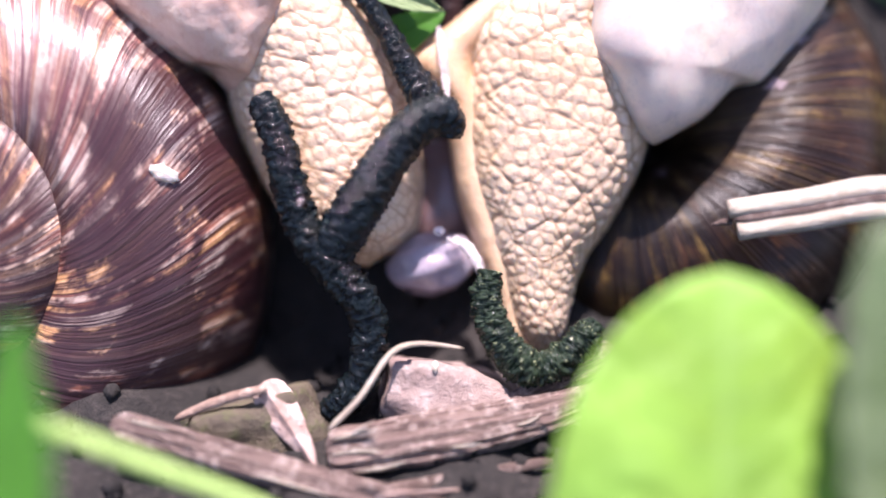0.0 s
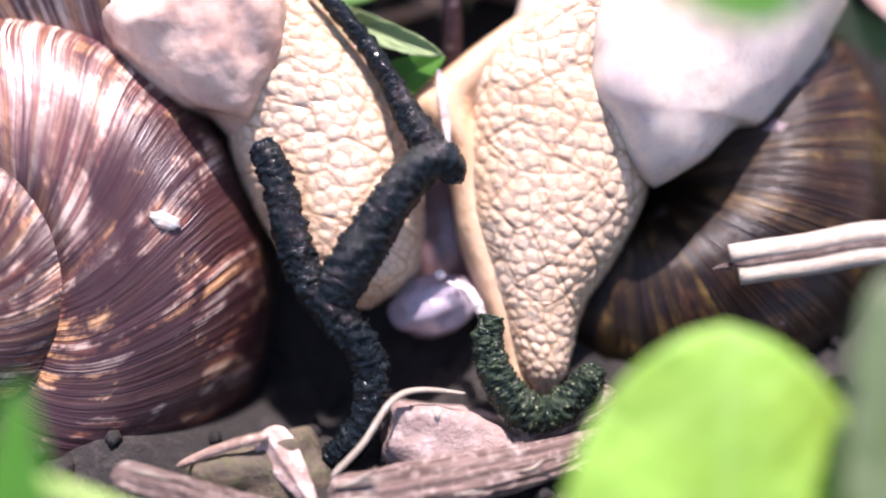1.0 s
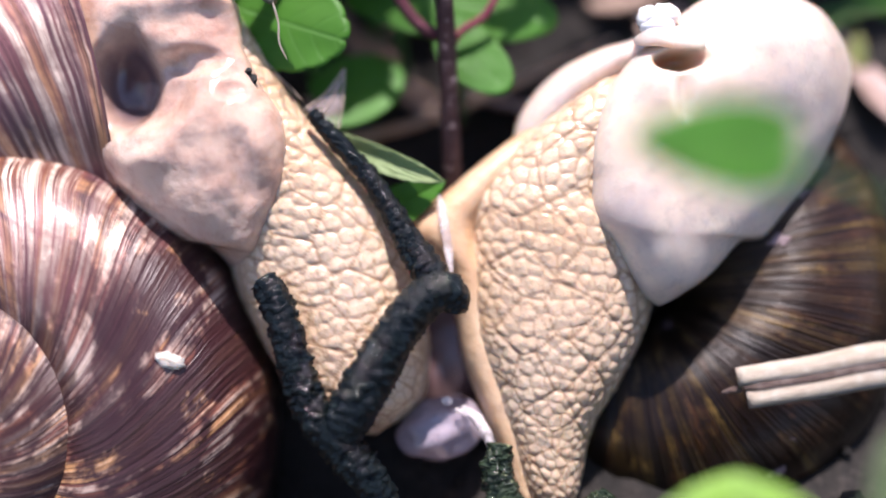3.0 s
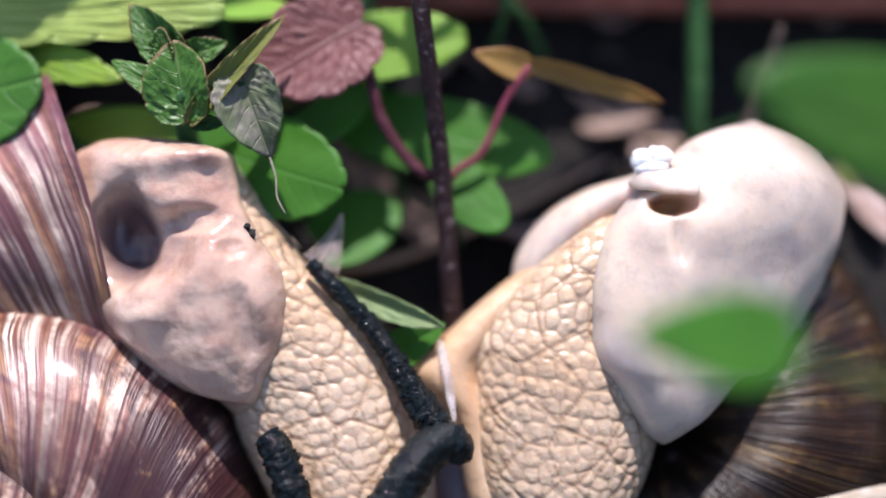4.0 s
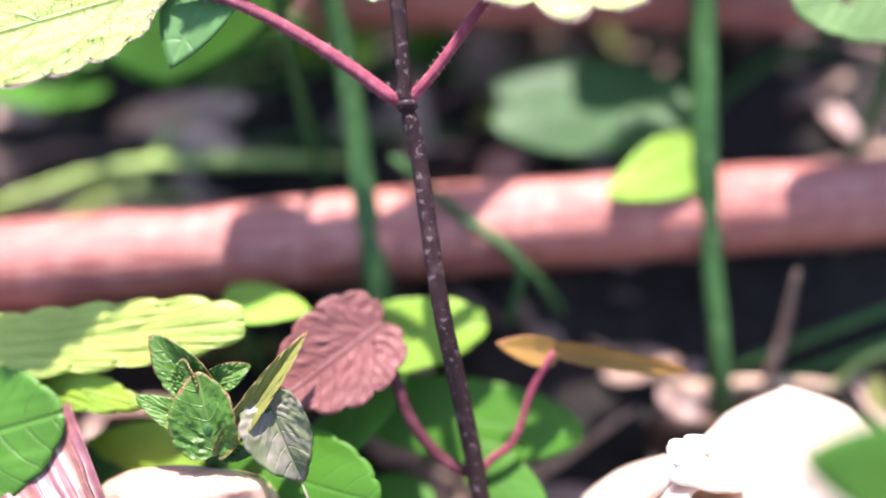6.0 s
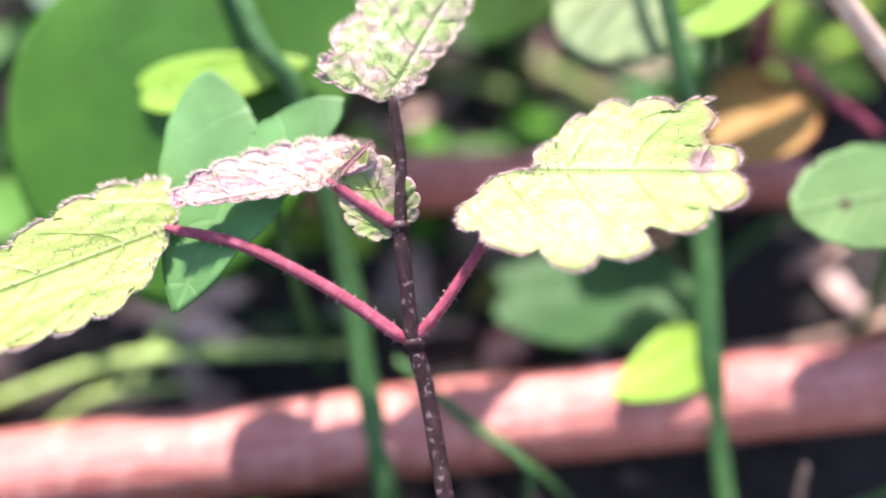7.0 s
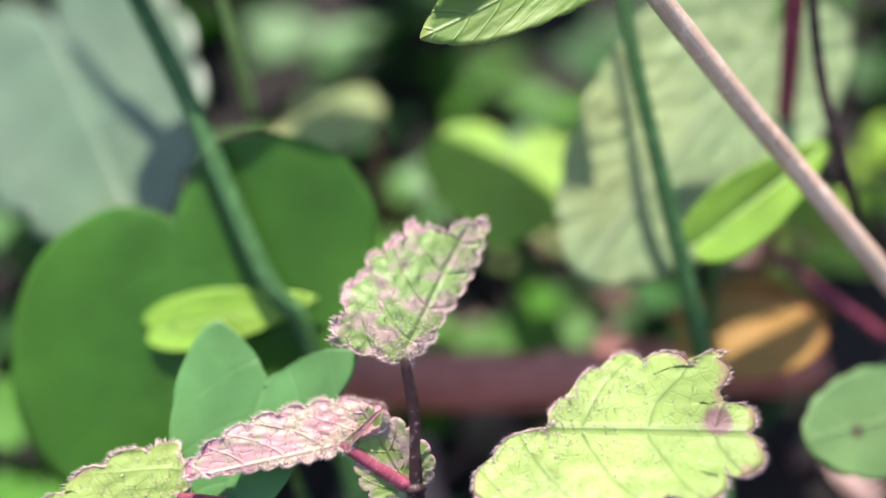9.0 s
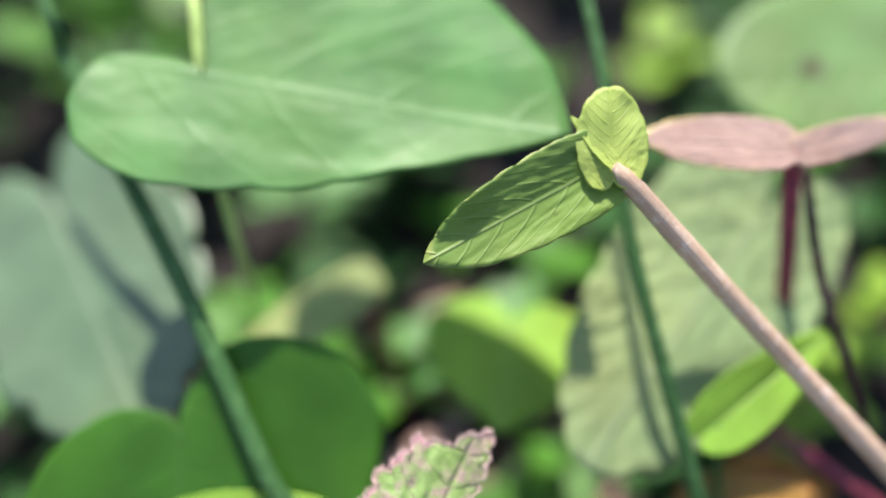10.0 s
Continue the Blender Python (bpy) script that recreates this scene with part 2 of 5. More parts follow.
def grained_material(name, a, b, c, scale=220.0, rough=0.85, fibre=False, bump=0.0004, spec=0.3):
    k = Nodes(name)
    ob = k.coord("Object")
    src = k.mapped(k.coord("UV"), (5, 42, 1)) if fibre else ob
    n1 = k.noise(src, 1.0 if fibre else scale, 6, 0.65)
    n2 = k.noise(ob, scale * 4.5, 5, 0.7)
    n3 = k.noise(ob, scale * 0.3, 3)
    col = k.mix(k.ramp(n1, (0.36, 0.0), (0.66, 1.0)), a, b)
    col = k.mix(k.ramp(n2, (0.5, 0.0), (0.72, 0.8)), col, c)
    col = k.mix(k.ramp(n3, (0.45, 0.0), (0.75, 0.5)), col, tuple(x * 0.5 for x in a))
    h = k.math("ADD", k.math("MULTIPLY", n1, 1.4), n2)
    return k.done(k.principled(Base_Color=col, Roughness=rough, Specular_IOR_Level=spec, Normal=k.bump(h, 0.8, bump)))


def slime_material(name, tint, alpha=0.55):
    k = Nodes(name)
    ob = k.coord("Object")
    n = k.noise(k.mapped(ob, (1, 1, 0.25)), 700, 4, 0.6, 0.6)
    shiny = k.principled(Base_Color=tint, Roughness=0.12, Specular_IOR_Level=0.6, Transmission_Weight=0.35, IOR=1.36, Normal=k.bump(n, 0.7, 0.0004))
    clear = k.node("BsdfTransparent").outputs[0]
    s = k.node("MixShader", Fac=k.ramp(n, (0.3, max(0.0, alpha - 0.35)), (0.7, min(1.0, alpha + 0.35))))
    k.put(s.inputs[1], clear)
    k.put(s.inputs[2], shiny)
    return k.done(s.outputs[0])


SOIL = grained_material("soil", (0.011, 0.010, 0.009), (0.025, 0.021, 0.018), (0.050, 0.042, 0.036), 320, 0.9)
STONE = grained_material("stone", (0.20, 0.135, 0.115), (0.34, 0.255, 0.22), (0.48, 0.39, 0.35), 190, 0.8)
MOSSY = grained_material("mossy_stone", (0.06, 0.045, 0.032), (0.13, 0.105, 0.07), (0.085, 0.10, 0.03), 210, 0.85)
STRAW = grained_material("straw", (0.06, 0.033, 0.027), (0.36, 0.25, 0.205), (0.66, 0.53, 0.45), 260, 0.6, True, 0.0007)
PALE_STRAW = grained_material("pale_straw", (0.52, 0.40, 0.28), (0.78, 0.68, 0.55), (0.86, 0.80, 0.70), 260, 0.5, True)
DRY = grained_material("dry_leaf", (0.16, 0.10, 0.075), (0.36, 0.25, 0.19), (0.55, 0.42, 0.34), 240, 0.75)
LITTER = grained_material("leaf_litter", (0.22, 0.14, 0.11), (0.48, 0.35, 0.30), (0.62, 0.50, 0.45), 150, 0.8)
CANE = grained_material("red_cane", (0.27, 0.075, 0.055), (0.48, 0.185, 0.145), (0.60, 0.31, 0.25), 110, 0.3, True, 0.0003, 0.55)
TAN_STALK = grained_material("tan_stalk", (0.50, 0.31, 0.19), (0.80, 0.60, 0.44), (0.88, 0.76, 0.62), 240, 0.2, True, 0.0002, 0.7)
DROPPING = dropping_material("dark_dropping", (0.003, 0.005, 0.006), (0.006, 0.010, 0.010), (0.015, 0.022, 0.018))
DROPPING_GREEN = dropping_material("green_dropping", (0.008, 0.014, 0.009), (0.028, 0.042, 0.022), (0.34, 0.36, 0.19))
# Pink and pale tones carry the lit top; low turns are coloured darker as shade.
SHELL_L = shell_material("shell_weathered", (0.034, 0.010, 0.012), (0.22, 0.075, 0.042), (0.86, 0.68, 0.54), (0.52, 0.22, 0.26), 0.85, lit_turns=(0.82, 1.02), base=0.22)
SHELL_R = shell_material("shell_dark", (0.006, 0.003, 0.002), (0.042, 0.017, 0.006), (0.20, 0.14, 0.085), (0.03, 0.012, 0.008), 0.3, 0.2, shine=0.22, flake=(0.24, 0.17, 0.18))
SKIN = skin_material("snail_skin", (0.57, 0.43, 0.30), (0.26, 0.14, 0.065), 0.3)
LEAF_OLIVE = leaf_material("leaf_olive", (0.17, 0.20, 0.05), (0.22, 0.24, 0.08), (0.30, 0.16, 0.08), 0.4, 5.0, 0.3)
SOLE = smooth_flesh("snail_sole", (0.62, 0.44, 0.28), (0.54, 0.32, 0.17))
# pit: purple-grey of the breathing hole, with the hollow's shade painted into it.
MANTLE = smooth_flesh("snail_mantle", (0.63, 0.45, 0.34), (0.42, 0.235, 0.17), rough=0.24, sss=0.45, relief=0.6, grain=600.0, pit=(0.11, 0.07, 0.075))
PALE_MANTLE = smooth_flesh("pale_mantle", (0.68, 0.545, 0.425), (0.48, 0.395, 0.36), sss=0.7, relief=0.22, pit=(0.60, 0.35, 0.16), depth=2.2)
# Mauve flesh, with the shade of the gap put into its dark colour.
UNDERSIDE_SHADED = smooth_flesh("shaded_underside", (0.17, 0.105, 0.10), (0.10, 0.06, 0.06), 0.2)
LUMP = smooth_flesh("pale_organ", (0.31, 0.26, 0.29), (0.18, 0.14, 0.17), 0.1)
FROTH = smooth_flesh("froth", (0.82, 0.80, 0.76), (0.74, 0.70, 0.68), 0.3, 0.3)
SLIME = slime_material("slime", (0.84, 0.76, 0.74), 0.4)
SCAR = (0.80, -0.10, 0.5)
SLIME_FILM = slime_material("slime_film", (0.64, 0.50, 0.47), 0.28)
LEAF_NETTLE = leaf_material("leaf_lime", (0.27, 0.39, 0.10), (0.09, 0.16, 0.03), (0.30, 0.18, 0.13), 0.9, 3.2, relief=0.00014, spot_col=(0.16, 0.06, 0.09), net_amount=0.3, vein_amount=0.8)
LEAF_SCARRED = leaf_material("leaf_lime_scarred", (0.27, 0.39, 0.10), (0.09, 0.16, 0.03), (0.30, 0.18, 0.13), 0.9, 3.2, relief=0.00014, spot_col=(0.16, 0.06, 0.09), net_amount=0.3, vein_amount=0.8, scar=SCAR)
LEAF_PINK = leaf_material("leaf_pinkish", (0.33, 0.20, 0.21), (0.22, 0.22, 0.12), (0.34, 0.12, 0.17), 0.3, 4.0, 0.1, blotch=(0.26, 0.26, 0.15), relief=0.0002, vein_amount=0.3, net_amount=0.4)
LEAF_TOP = leaf_material("leaf_young", (0.18, 0.29, 0.085), (0.15, 0.28, 0.06), (0.42, 0.20, 0.26), 0.2, 4.0, 0.25, relief=0.0003, blotch=(0.37, 0.22, 0.24), vein_amount=0.35, net_amount=0.25)
LEAF_LIME = leaf_material("leaf_bright", (0.22, 0.42, 0.045), (0.28, 0.46, 0.10), None, 0.5, 8.0)
LEAF_FRONT = leaf_material("leaf_front", (0.20, 0.38, 0.05), (0.26, 0.44, 0.10), None, 0.5, 6.0, net_amount=0.4)
LEAF_YELLOW = leaf_material("leaf_yellowish", (0.34, 0.46, 0.11), (0.40, 0.52, 0.12), None, 0.2, 7.0)
LEAF_GREEN = leaf_material("leaf_green", (0.06, 0.215, 0.018), (0.075, 0.23, 0.03), None, 0.5, 5.0, relief=0.00008, vein_amount=0.5, trans=0.4)
LEAF_BUD = leaf_material("leaf_bud", (0.07, 0.19, 0.025), (0.19, 0.30, 0.09), (0.26, 0.13, 0.07), 0.6, 5.0, 0.35, 0.4, 0.45, 0.0002, net_amount=0.35, vein_amount=0.7)
LEAF_SPECKED = leaf_material("leaf_specked", (0.24, 0.40, 0.04), (0.16, 0.28, 0.04), None, 0.7, 5.0, spot_col=(0.015, 0.012, 0.01))
LEAF_SPOTTED = leaf_material("leaf_spotted", (0.055, 0.18, 0.02), (0.10, 0.24, 0.04), None, 0.9, 5.0, spot_col=(0.008, 0.01, 0.006), vein_amount=0.5)
LEAF_WITHERED = leaf_material("leaf_withered", (0.15, 0.19, 0.10), (0.24, 0.24, 0.16), (0.05, 0.09, 0.03), 0.4, 5.0, 0.3, blotch=(0.30, 0.26, 0.22))
LEAF_ROUND = leaf_material("leaf_round", (0.115, 0.225, 0.075), (0.15, 0.26, 0.10), None, 0.2, 6.0, spot_col=(0.07, 0.05, 0.03), scar=(0.5, -0.05, 0.5), vein_amount=0.5)
LEAF_MOTTLED = leaf_material("leaf_mottled", (0.10, 0.155, 0.06), (0.17, 0.22, 0.10), None, 0.5, 6.0, blotch=(0.17, 0.22, 0.11), net_amount=0.5)
LEAF_PALE = leaf_material("leaf_pale", (0.36, 0.46, 0.18), (0.42, 0.50, 0.24), (0.42, 0.28, 0.22), 0.2, 7.0, 0.35)
LEAF_BROAD = leaf_material("leaf_broad", (0.045, 0.165, 0.014), (0.06, 0.18, 0.025), None, 0.6, 5.0, relief=0.00008, vein_amount=0.5, trans=0.4, spot_col=(0.02, 0.05, 0.012))
LEAF_FOLDED = leaf_material("leaf_folded", (0.15, 0.27, 0.055), (0.24, 0.36, 0.10), (0.30, 0.36, 0.10), 0.4, 6.0, 0.35)
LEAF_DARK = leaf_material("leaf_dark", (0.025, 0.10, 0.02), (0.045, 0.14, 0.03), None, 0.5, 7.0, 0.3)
LEAF_BLUE = leaf_material("leaf_bluish", (0.08, 0.22, 0.062), (0.11, 0.25, 0.08), None, 0.15, 3.0, 0.3, 0.45, 0.3, 0.00008, net_amount=0.03)
LEAF_GREY = leaf_material("leaf_greyish", (0.235, 0.335, 0.15), (0.30, 0.38, 0.20), None, 0.2, 8.0, 0.3, 0.6)
LEAF_SILVER = leaf_material("leaf_silvery", (0.09, 0.16, 0.085), (0.125, 0.20, 0.105), None, 0.1, 7.0, 0.3, 0.4, 0.6)
LEAF_RED = leaf_material("leaf_red", (0.21, 0.085, 0.08), (0.15, 0.05, 0.05), None, 0.5, 6.0, 0.3)
LEAF_OCHRE = leaf_material("leaf_ochre", (0.33, 0.20, 0.05), (0.34, 0.22, 0.06), (0.36, 0.10, 0.05), 0.4, 6.0, 0.35)
LEAF_MAUVE = leaf_material("leaf_mauve", (0.37, 0.27, 0.235), (0.29, 0.20, 0.17), (0.44, 0.42, 0.12), 0.1, 6.0, 0.2)
STEM_BROWN = stem_material("stem_brown", (0.014, 0.006, 0.007), (0.040, 0.018, 0.018), speck=(0.15, 0.11, 0.11))
STEM_RED = stem_material("stem_red", (0.17, 0.025, 0.05), (0.29, 0.065, 0.095))
STEM_DARK_RED = stem_material("stem_dark_red", (0.06, 0.014, 0.022), (0.11, 0.03, 0.04))
STEM_GREEN = stem_material("stem_green", (0.025, 0.085, 0.025), (0.055, 0.14, 0.04))
STEM_LIME = stem_material("stem_lime", (0.26, 0.40, 0.10), (0.36, 0.50, 0.16))
BLACK_BIT = grained_material("black_speck", (0.01, 0.01, 0.01), (0.02, 0.02, 0.02), (0.04, 0.04, 0.04), 900, 0.5)


# ---- building helpers ----
def mesh_from(name, verts, faces, mat, uvs=None, rim=None, smooth=True):
    me = bpy.data.meshes.new(name)
    me.from_pydata([tuple(v) for v in verts], [], faces)
    me.materials.append(mat)
    if uvs is not None:
        layer = me.uv_layers.new(name="UVMap")
        idx = np.empty(len(me.loops), dtype=np.int32)
        me.loops.foreach_get("vertex_index", idx)
        layer.data.foreach_set("uv", np.asarray(uvs, dtype=np.float32)[idx].ravel())
    if rim is not None:
        at = me.attributes.new("rim", "FLOAT", "POINT")
        at.data.foreach_set("value", np.asarray(rim, dtype=np.float32))
    if smooth:
        me.polygons.foreach_set("use_smooth", [True] * len(me.polygons))
    me.update()
    return me


def thing(name, at, label, category, group="", kind=""):
    ob = new(name)
    ob.empty_display_size = 0.002
    ob.location = at
    return tagged(ob, label, category, group, kind)


def origin_of(ob):
    p = Vector(ob.location)
    while ob.parent:
        ob = ob.parent
        p = p + ob.location
    return p


def part(name, geo, mat, parent, label=""):
    """geo: vertices in metres in the world, faces, and if wanted UVs and rim values."""
    verts, faces, *more = geo
    o = origin_of(parent)
    me = mesh_from(name, [Vector(v) - o for v in verts], faces, mat, *more)
    ob = new(name, me)
    ob.parent = parent
    if label:
        ob["label"] = label
    return ob


def single(name, geo, mat, at, label, category, group="", kind=""):
    verts, faces, *more = geo
    at = Vector(at)
    ob = new(name, mesh_from(name, [Vector(v) - at for v in verts], faces, mat, *more))
    ob.location = at
    return tagged(ob, label, category, group, kind)


def spline(pts, n):
    """n points on a smooth curve through pts (any number of columns)."""
    p = np.array(pts, float)
    if len(p) == 2:
        return p[0] + (p[1] - p[0]) * np.linspace(0, 1, n)[:, None]
    q = np.vstack([2 * p[0] - p[1], p, 2 * p[-1] - p[-2]])
    d = np.r_[0, np.cumsum(np.linalg.norm(np.diff(p[:, :3], axis=0), axis=1) + 1e-9)]
    s = np.linspace(0, d[-1], n)
    k = np.clip(np.searchsorted(d, s, side="right") - 1, 0, len(p) - 2)
    f = ((s - d[k]) / (d[k + 1] - d[k]))[:, None]
    a, b, c, e = q[k], q[k + 1], q[k + 2], q[k + 3]
    return 0.5 * (2 * b + (c - a) * f + (2 * a - 5 * b + 4 * c - e) * f**2 + (3 * b - a - 3 * c + e) * f**3)


def tube(pts, radii, n=40, seg=12, lump=0.0, lump_scale=1.0, flat=1.0, seed=0.0, rigged=True, ridges=0, ridge=0.0, taper=True, crumb=0.0):
    """A round strand through pts (bank millimetres), closed at its ends."""
    radii = [radii] * len(pts) if not hasattr(radii, "__len__") else radii
    radii = np.interp(np.linspace(0, 1, len(pts)), np.linspace(0, 1, len(radii)), radii)
    c = spline([(*p, r) for p, r in zip(pts, radii)], n)
    verts, faces, uvs = [], [], []
    up = Vector((0.13, -1, 0.21)).normalized()
    for i in range(n):
        t = Vector(c[min(i + 1, n - 1), :3] - c[max(i - 1, 0), :3]).normalized()
        side = t.cross(up).normalized()
        up = side.cross(t).normalized()
        end = min(i, n - 1 - i)
        r = c[i, 3] * ({0: 0.45, 1: 0.85}.get(end, 1.0) if taper else 1.0)
        for j in range(seg):
            a = 2 * math.pi * j / seg
            d = side * math.cos(a) + up * math.sin(a) * flat
            p = Vector(c[i, :3])
            rr = r
            if lump:
                q = (p + d * r) / lump_scale + Vector((seed, seed * 1.7, 0))
                rr = r * (1 + lump * (noise.noise(q) + 0.6 * noise.noise(q * 2.3) + crumb * (0.5 - abs(noise.noise(q * 3.1))) * 2 + 0.5 * crumb * noise.noise(q * 7.0)))
            if ridges:
                rr *= 1 + ridge * math.cos(ridges * a)
            verts.append(p + d * rr)
            uvs.append((i / (n - 1), j / seg))
    for i in range(n - 1):
        for j in range(seg):
            k = (j + 1) % seg
            faces.append((i * seg + j, (i + 1) * seg + j, (i + 1) * seg + k, i * seg + k))
    faces.append(tuple(range(seg)))
    faces.append(tuple((n - 1) * seg + j for j in reversed(range(seg))))
    return ([W(v) for v in verts] if rigged else verts), faces, uvs


def loft(sections, n=90, seg=56, power=2.3, lump=0.0, lump_scale=3.0, seed=0.0, bumps=(), pit=None):
    """A soft closed body. Each section: left edge, right edge (bank mm), half thickness."""
    pits = []
    c = spline([(*((np.array(l) + np.array(r)) / 2), *((np.array(r) - np.array(l)) / 2), h) for l, r, h in sections], n)
    verts, faces, uvs = [], [], []
    for i in range(n):
        mid, half, h = Vector(c[i, :3]), Vector(c[i, 3:6]), c[i, 6]
        end = min(i, n - 1 - i) / (n - 1)
        s = math.sqrt(max(0.02, 1 - (1 - min(1, end / 0.09)) ** 2))
        for j in range(seg):
            a = 2 * math.pi * j / seg
            ca, sa = math.cos(a), math.sin(a)
            ca = math.copysign(abs(ca) ** (2 / power), ca)
            sa = math.copysign(abs(sa) ** (2 / power), sa)
            v = mid + half * ca * s + Vector((0, h * sa * s, 0))
            if lump:
                q = v / lump_scale + Vector((seed, 0, seed))
                v += (v - mid).normalized() * lump * noise.noise(q)
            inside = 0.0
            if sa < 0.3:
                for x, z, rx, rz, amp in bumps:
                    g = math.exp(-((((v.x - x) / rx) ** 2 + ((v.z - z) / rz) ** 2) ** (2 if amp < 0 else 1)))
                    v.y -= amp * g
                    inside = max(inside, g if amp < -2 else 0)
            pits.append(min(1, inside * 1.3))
            verts.append(v)
            uvs.append((i / (n - 1), j / seg))
    for i in range(n - 1):
        for j in range(seg):
            k = (j + 1) % seg
            faces.append((i * seg + j, i * seg + k, (i + 1) * seg + k, (i + 1) * seg + j))
    faces.append(tuple(reversed(range(seg))))
    faces.append(tuple((n - 1) * seg + j for j in range(seg)))
    return ([W(v) for v in verts], faces, uvs, pits) if bumps else ([W(v) for v in verts], faces, uvs)


def ball(centre, radii, n=24, seg=32, lump=0.0, lump_scale=3.0, seed=0.0, turn=None):
    verts, faces = [], []
    m = turn.to_3x3() if turn else Matrix.Identity(3)
    for i in range(n + 1):
        th = math.pi * i / n
        for j in range(seg):
            a = 2 * math.pi * j / seg
            d = Vector((math.sin(th) * math.cos(a), math.sin(th) * math.sin(a), math.cos(th)))
            k = 1 + (lump * noise.noise(d * 1.6 * lump_scale + Vector((seed, seed, seed))) if lump else 0)
            verts.append(Vector(centre) + m @ Vector((d.x * radii[0] * k, d.y * radii[1] * k, d.z * radii[2] * k)))
    for i in range(n):
        for j in range(seg):
            k = (j + 1) % seg
            faces.append((i * seg + j, (i + 1) * seg + j, (i + 1) * seg + k, i * seg + k))
    return [W(v) for v in verts], faces


def joined(*geos):
    verts, faces, uvs = [], [], []
    for g in geos:
        o = len(verts)
        verts += list(g[0])
        faces += [tuple(i + o for i in f) for f in g[1]]
        uvs += list(g[2]) if len(g) > 2 else [(0, 0)] * len(g[0])
    return verts, faces, uvs


# half outlines, as angle from the tip and reach, from the stalk's foot
OVATE = ((0, 1.0), (8, 0.9), (20, 0.74), (38, 0.60), (60, 0.50), (90, 0.40), (120, 0.31), (150, 0.22), (180, 0.14))
HEART = ((0, 1.0), (7, 0.88), (18, 0.76), (35, 0.68), (60, 0.60), (90, 0.53), (118, 0.48), (142, 0.43), (160, 0.34), (172, 0.16), (180, 0.03))
LANCE = ((0, 1.0), (4, 0.84), (10, 0.62), (18, 0.44), (30, 0.30), (55, 0.19), (90, 0.13), (135, 0.08), (180, 0.05))
ROUND = ((0, 1.0), (15, 0.99), (35, 0.94), (60, 0.84), (90, 0.70), (120, 0.54), (150, 0.36), (180, 0.2))
BROAD = ((0, 1.0), (10, 0.97), (22, 0.92), (40, 0.83), (62, 0.72), (90, 0.62), (115, 0.56), (138, 0.50), (158, 0.38), (172, 0.18), (180, 0.04))


def leaf(A, T, S, table=OVATE, teeth=0, tooth=0.06, fold=0.0, bend=0.0, cup=0.0, quilt=0.0, laterals=6.0, wave=0.15, thick=0.14, rings=14, around=150, seed=0.0, pointed=False, droop=0.0, other=None, ws=None, tilt=0.0):
    """A blade from its stalk A to its tip T, as wide as S lies off that line; bank millimetres."""
    A, T, S = Vector(A), Vector(T), Vector(S)
    L = (T - A).length
    e1 = (T - A) / L
    side = S - A
    side = side - e1 * side.dot(e1)
    e2 = side.normalized()
    nrm = e1.cross(e2)
    if nrm.y > 0:
        nrm = -nrm
    ang, reach = np.array(table).T
    wide = max(r * math.sin(radians(t)) for t, r in table)
    ws = ws or side.length / (wide * L)
    th = np.linspace(-180, 180, 3601)
    r = np.interp(np.abs(th), ang, reach)
    if other:
        r = np.where(th < 0, np.interp(np.abs(th), *np.array(other).T), r)
    xy = np.c_[r * np.cos(np.radians(th)), r * np.sin(np.radians(th)) * ws] * L
    way = np.r_[0, np.cumsum(np.linalg.norm(np.diff(xy, axis=0), axis=1))]
    even = np.linspace(0, way[-1], around, endpoint=False)
    mid = np.interp(0, th, way)
    th = np.interp(even, way, th)
    xy = np.c_[np.interp(even, way, xy[:, 0]), np.interp(even, way, xy[:, 1])]
    cut = np.zeros((around, 2))
    if teeth:
        f = (np.abs(even - mid) / np.where(even < mid, mid, way[-1] - mid) * teeth * 0.999) % 1.0
        prof = (1 - np.abs(f * 2 - 1) ** 2.4) if not pointed else np.where(f < 0.75, f / 0.75, (1 - f) / 0.25)
        prof = np.sqrt(np.clip(prof, 0, 1)) if not pointed else prof
        run = np.roll(xy, -1, axis=0) - np.roll(xy, 1, axis=0)
        out = np.c_[run[:, 1], -run[:, 0]] / (np.linalg.norm(run, axis=1, keepdims=True) + 1e-9)
        cut = out * (1.25 * tooth * wide * ws * L * (1 - prof) * np.clip((180 - np.abs(th)) / 40, 0, 1))[:, None]
    verts, uvs, rim = [], [], []
    half = wide * ws * L
    for k in range(rings + 1):
        s = (k / rings) ** 0.9
        for j in range(around if k else 1):
            a, b = xy[j] * s - cut[j] * s**7
            u, v = a / L, b / half
            h = fold * abs(b) + bend * u * u * L + cup * b * b / half - droop * max(0, u) ** 3 * L
            lat = abs(((u - 0.5 * abs(v) ** 1.5) * laterals + 0.5 * noise.noise(Vector((u * 5, v * 3, seed)))) % 1.0 - 0.5) * 2
            h += quilt * (math.sqrt(max(0, 1 - lat)) * 0.25 - 0.12 + 0.8 * noise.noise(Vector((u * 15, v * 8, seed)))) * min(1, abs(v) * 4) * (1 - 0.3 * s)
            h += wave * half * 0.35 * noise.noise(Vector((u * 2.2 + seed, v * 1.7, seed))) * s
            p = A + e1 * a + e2 * b + nrm * h
            p.y += tilt * (p.z - A.z)
            verts.append(p)
            uvs.append((u, v))
            rim.append(s)
    nt = len(verts)
    verts += [v - nrm * thick for v in verts]
    uvs, rim = uvs * 2, rim * 2
    faces = []

    def at(k, j):
        return 0 if k == 0 else 1 + (k - 1) * around + j % around

